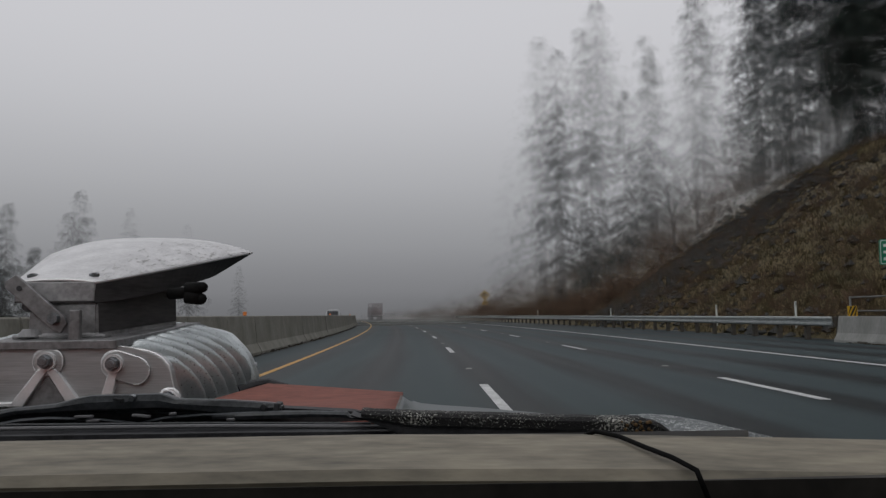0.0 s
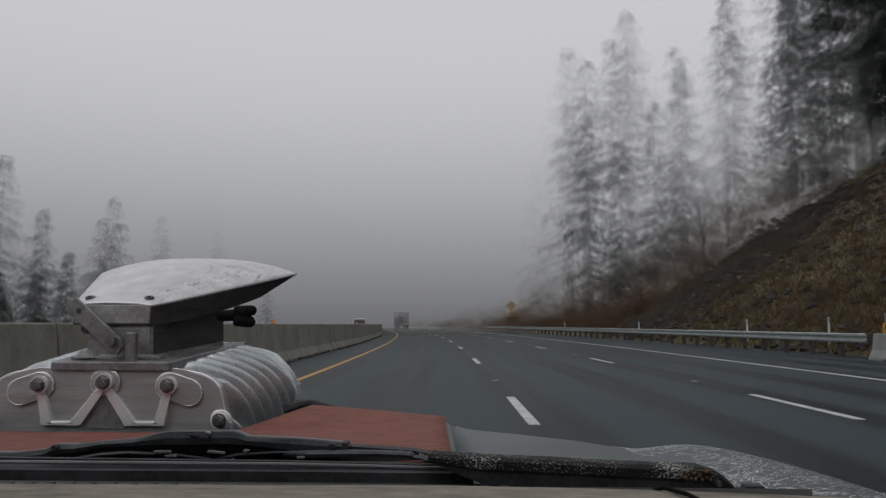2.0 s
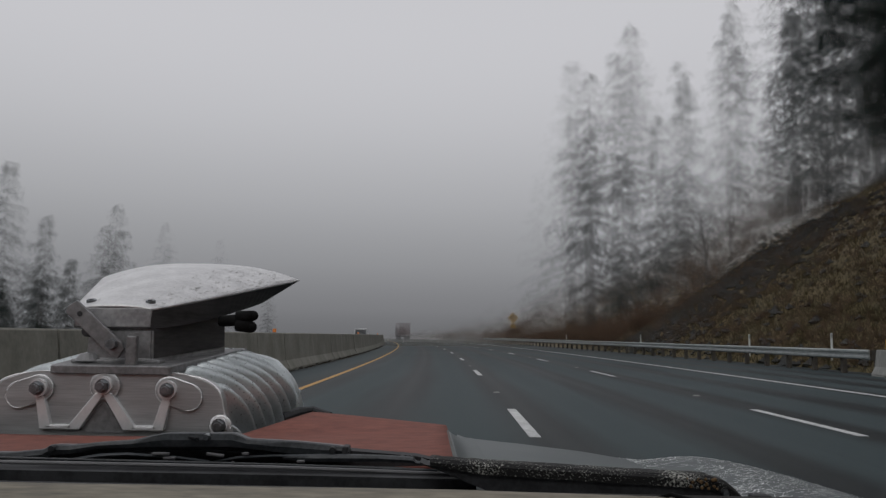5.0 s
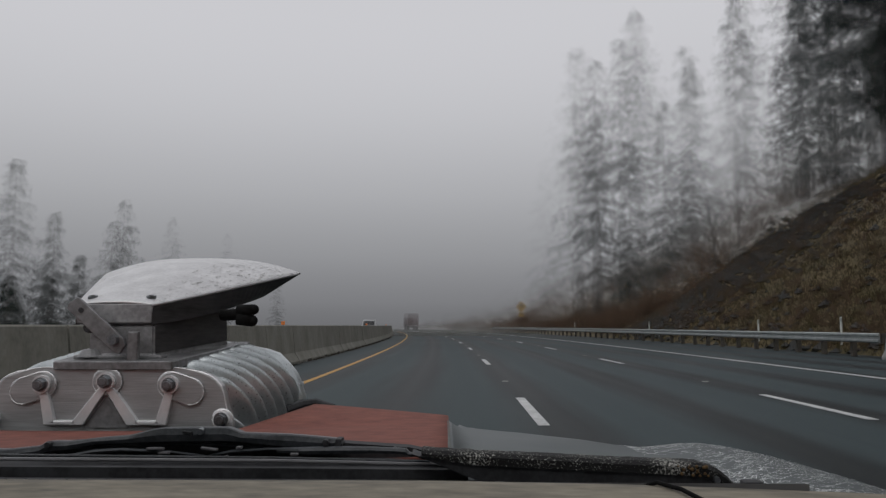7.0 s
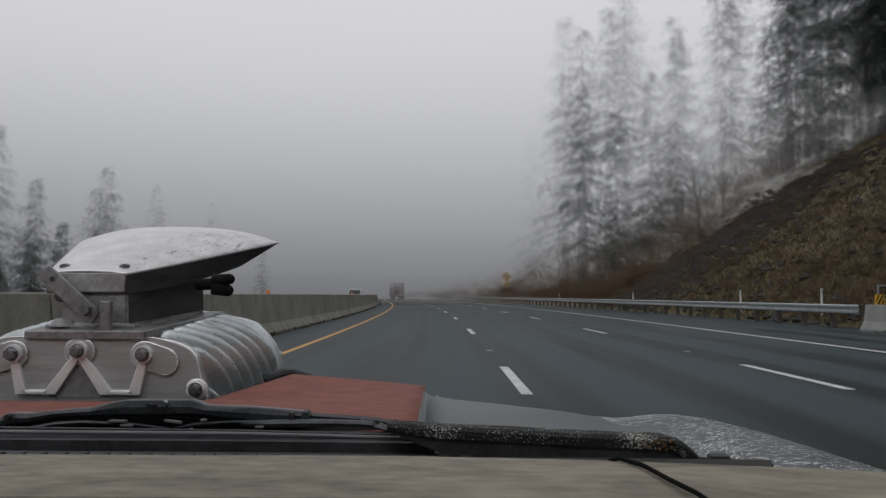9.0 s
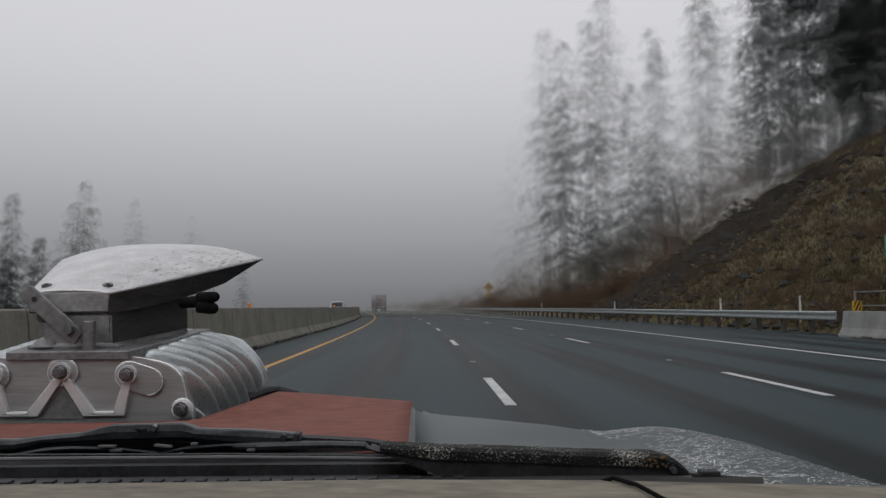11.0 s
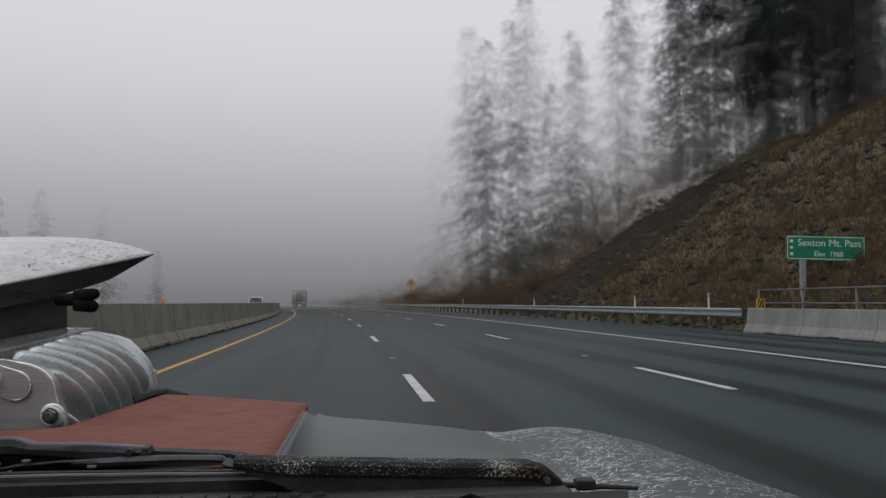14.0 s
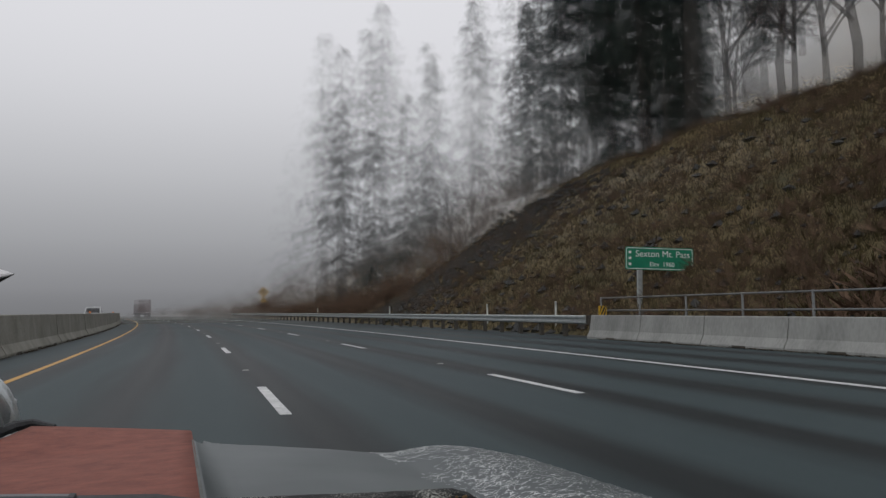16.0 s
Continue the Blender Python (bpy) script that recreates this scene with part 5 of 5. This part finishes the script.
def barrier_litter():
    r2 = random.Random(61)
    verts, faces = [], []
    for k in range(1500):
        y = 4 + 66 * r2.random() ** 1.3
        if noise.noise(Vector((y * 0.35, 0.0, 7.0))) > r2.uniform(-0.6, 0.5):
            litter(r2, on_road(MED_S + 0.37 + 0.12 * r2.random() ** 2, y), verts, faces)
    for k in range(700):
        y = 2 + 21 * r2.random()
        litter(r2, on_road(RB_S - 0.33 - 0.14 * r2.random() ** 2, y), verts, faces)
    ob = raw("barrier_litter", verts, faces, leaf_litter)
    tagged(ob, "dead leaves and grit along the barrier foot", "litter", kind="stuff")


barrier_litter()


# ---- signs ----
def letters(body, size, at, parent, material, name):
    cu = bpy.data.curves.new(name, "FONT")
    cu.body, cu.size, cu.extrude, cu.align_x = body, size, 0.003, "CENTER"
    tmp = new(name + "_curve", cu)
    bpy.context.view_layer.update()
    me = bpy.data.meshes.new_from_object(tmp.evaluated_get(bpy.context.evaluated_depsgraph_get()))
    bpy.data.objects.remove(tmp)
    whole = bmesh.new()
    whole.from_mesh(me)
    bpy.data.meshes.remove(me)
    todo = set(whole.verts)
    while todo:                                     # every letter is a piece of its own
        grown, edge = set(), [todo.pop()]
        while edge:
            v = edge.pop()
            grown.add(v)
            edge += [w for e in v.link_edges for w in e.verts if w in todo]
            todo.difference_update(edge)
        one = bmesh.new()
        made = {v: one.verts.new(v.co) for v in grown}
        for f in {f for v in grown for f in v.link_faces}:
            one.faces.new([made[v] for v in f.verts])
        part(name, one, material, parent).matrix_basis = pose(*at, 90, 0, 0)
    whole.free()


def rounded(w, h, r, n=5):
    pts = []
    for cx, cz, a0 in ((w / 2 - r, h / 2 - r, 0), (-w / 2 + r, h / 2 - r, 90), (-w / 2 + r, -h / 2 + r, 180), (w / 2 - r, -h / 2 + r, 270)):
        for k in range(n + 1):
            a = radians(a0 + 90 * k / n)
            pts.append((cx + r * math.cos(a), cz + r * math.sin(a)))
    return pts


def pass_sign():
    t = thing("pass_sign", "green road sign with white lettering on a grey post", "road sign", pose(17.5, 26.4, 0, 0, 1.6, -7))
    cz = 3.02
    b = bmesh.new()
    prism(b, [(x, z + cz) for x, z in rounded(2.95, 0.92, 0.08)], -0.012, 0.012)
    part("panel", b, sign_green, t)
    b = bmesh.new()
    outer, inner = rounded(2.88, 0.85, 0.07), rounded(2.83, 0.80, 0.05)
    vo = [b.verts.new((x, -0.0155, z + cz)) for x, z in outer]
    vi = [b.verts.new((x, -0.0155, z + cz)) for x, z in inner]
    for k in range(len(vo)):
        j = (k + 1) % len(vo)
        b.faces.new((vo[k], vo[j], vi[j], vi[k]))
    part("border", b, sign_white, t)
    letters("Sexton Mt. Pass", 0.37, (0.14, -0.018, cz + 0.07), t, sign_white, "letter")
    letters("Elev  1960", 0.26, (0.1, -0.018, cz - 0.31), t, sign_white, "letter")
    for k in range(3):
        b = bmesh.new()
        box(b, (0.11, 0.006, 0.1), (-1.28, -0.017, cz + 0.24 - 0.24 * k))
        part("side_mark", b, sign_white, t)
    b = bmesh.new()
    box(b, (0.2, 0.12, 3.7), (-0.82, 0.09, 1.5), bevel=0.01)
    part("post", b, galvanised, t)
    b = bmesh.new()
    box(b, (2.6, 0.04, 0.08), (0, 0.03, cz + 0.2), bevel=0.005)
    part("batten", b, galvanised, t)


pass_sign()


def grade_sign():
    t = thing("grade_sign", "yellow diamond warning sign with a truck on a slope", "road sign", pose(15.8 + bend(118), 118, 0, 0, 0, 4))
    cz = 4.0
    h = 0.86
    b = bmesh.new()
    prism(b, [(0, cz + h), (h, cz), (0, cz - h), (-h, cz)], -0.01, 0.01, 0.02)
    part("panel", b, sign_yellow, t)
    b = bmesh.new()
    prism(b, [(-0.5, cz - 0.18), (0.46, cz - 0.18), (0.46, cz + 0.16)], -0.016, -0.011)
    part("slope_symbol", b, sign_black, t)
    b = bmesh.new()
    box(b, (0.5, 0.005, 0.26), (-0.05, -0.0135, cz + 0.21), (0, -19, 0))
    box(b, (0.16, 0.005, 0.19), (-0.4, -0.0135, cz + 0.045), (0, -19, 0))
    rod(b, (0.12, -0.0110, cz + 0.12), (0.12, -0.0155, cz + 0.12), 0.06, 0.06, 14)
    rod(b, (-0.3, -0.0110, cz - 0.03), (-0.3, -0.0155, cz - 0.03), 0.06, 0.06, 14)
    part("truck_symbol", b, sign_black, t)
    letters("6%", 0.3, (0.0, -0.017, cz - 0.5), t, sign_black, "letter")
    b = bmesh.new()
    prism(b, [(x, z + cz - 1.25) for x, z in rounded(0.8, 0.6, 0.05)], -0.01, 0.01)
    part("plate", b, sign_yellow, t)
    for dz in (0.12, -0.12):
        b = bmesh.new()
        box(b, (0.5, 0.005, 0.12), (0, -0.0135, cz - 1.25 + dz))
        part("letter_bar", b, sign_black, t)
    b = bmesh.new()
    box(b, (0.14, 0.1, 4.9), (0, 0.07, 2.1), bevel=0.008)
    part("post", b, post_wood, t)


grade_sign()


# ---- traffic standing on the road ----
def suv():
    y = 92.0
    c = on_road(-7.3, y)
    t = thing("suv", "white SUV on the far side of the median barrier", "car", pose(c.x, c.y, 0, 0, 0, 180 + math.degrees(heading(y))))
    b = bmesh.new()
    side = [(-2.35, 0.42), (2.3, 0.42), (2.38, 0.75), (2.3, 1.0), (1.3, 1.1), (-2.25, 1.12), (-2.4, 0.9)]
    skin(b, [[(x, yy, z) for yy, z in side] for x in (-0.94, 0.94)])
    bmesh.ops.bevel(b, geom=list(b.edges), offset=0.07, segments=2, affect="EDGES")
    part("body", b, car_white, t, smooth=False)
    b = bmesh.new()
    cab = [(-2.2, 1.1, 0.88), (-1.9, 1.72, 0.72), (-0.8, 1.78, 0.72), (0.3, 1.74, 0.72), (0.42, 1.69, 0.72)]
    skin(b, [[(-w, yy, z), (w, yy, z)][::1] + [(w, yy, z - 0.15), (-w, yy, z - 0.15)] for yy, z, w in cab])
    part("roof", b, car_white, t)
    b = bmesh.new()
    skin(b, [[(-w, yy, z), (w, yy, z), (w, yy2, z2), (-w, yy2, z2)] for w, yy, z, yy2, z2 in ((0.6, 1.16, 1.1, 0.5, 1.6), (0.6, 1.06, 1.09, 0.4, 1.58))])
    part("windscreen", b, car_dark, t)
    for sx in (-1, 1):
        b = bmesh.new()
        skin(b, [[(sx * (0.86 + o), 0.95, 1.13), (sx * (0.71 + o), 0.3, 1.66), (sx * (0.71 + o), -1.85, 1.66), (sx * (0.86 + o), -2.1, 1.13)] for o in (0.0, -0.03)])
        part("side_window", b, car_dark, t)
        b = bmesh.new()
        rod(b, (sx * 0.8, 1.12, 1.08), (sx * 0.68, 0.42, 1.7), 0.06, 0.06, 8)
        part("windscreen_pillar", b, car_white, t)
        b = bmesh.new()
        box(b, (0.34, 0.1, 0.16), (sx * 0.68, 2.3, 0.86), bevel=0.03)
        part("headlight", b, sign_white, t)
        for yy in (-1.45, 1.45):
            b = bmesh.new()
            rod(b, (sx * 0.72, yy, 0.36), (sx * 0.95, yy, 0.36), 0.36, 0.36, 20)
            w = part("wheel", b, car_dark, t)
            b = bmesh.new()
            rod(b, (sx * 0.93, yy, 0.36), (sx * 0.965, yy, 0.36), 0.21, 0.2, 14)
            part("rim", b, galvanised, w)


suv()


def lorry():
    y = 172.0
    c = on_road(2.7, y)
    t = thing("lorry", "dull red box lorry far ahead in the fog", "lorry", pose(c.x, c.y, 0, 0, 0, math.degrees(heading(y))))
    b = bmesh.new()
    box(b, (2.5, 9.0, 2.7), (0, 0, 2.45), bevel=0.05)
    part("box_body", b, lorry_red, t)
    for sx in (-1, 1):
        b = bmesh.new()
        box(b, (1.15, 0.05, 2.45), (sx * 0.6, -4.53, 2.42), bevel=0.02)
        part("rear_door", b, lorry_red, t)
        for yy in (-3.6, -2.3, 3.2):
            b = bmesh.new()
            rod(b, (sx * 0.75, yy, 0.5), (sx * 1.2, yy, 0.5), 0.5, 0.5, 18)
            part("wheel", b, car_dark, t)
    b = bmesh.new()
    box(b, (2.3, 0.25, 0.25), (0, -4.5, 0.75), bevel=0.03)
    part("bumper", b, car_dark, t)
    b = bmesh.new()
    box(b, (2.3, 2.2, 2.3), (0, 5.7, 1.75), bevel=0.12)
    part("cab", b, car_dark, t)


lorry()
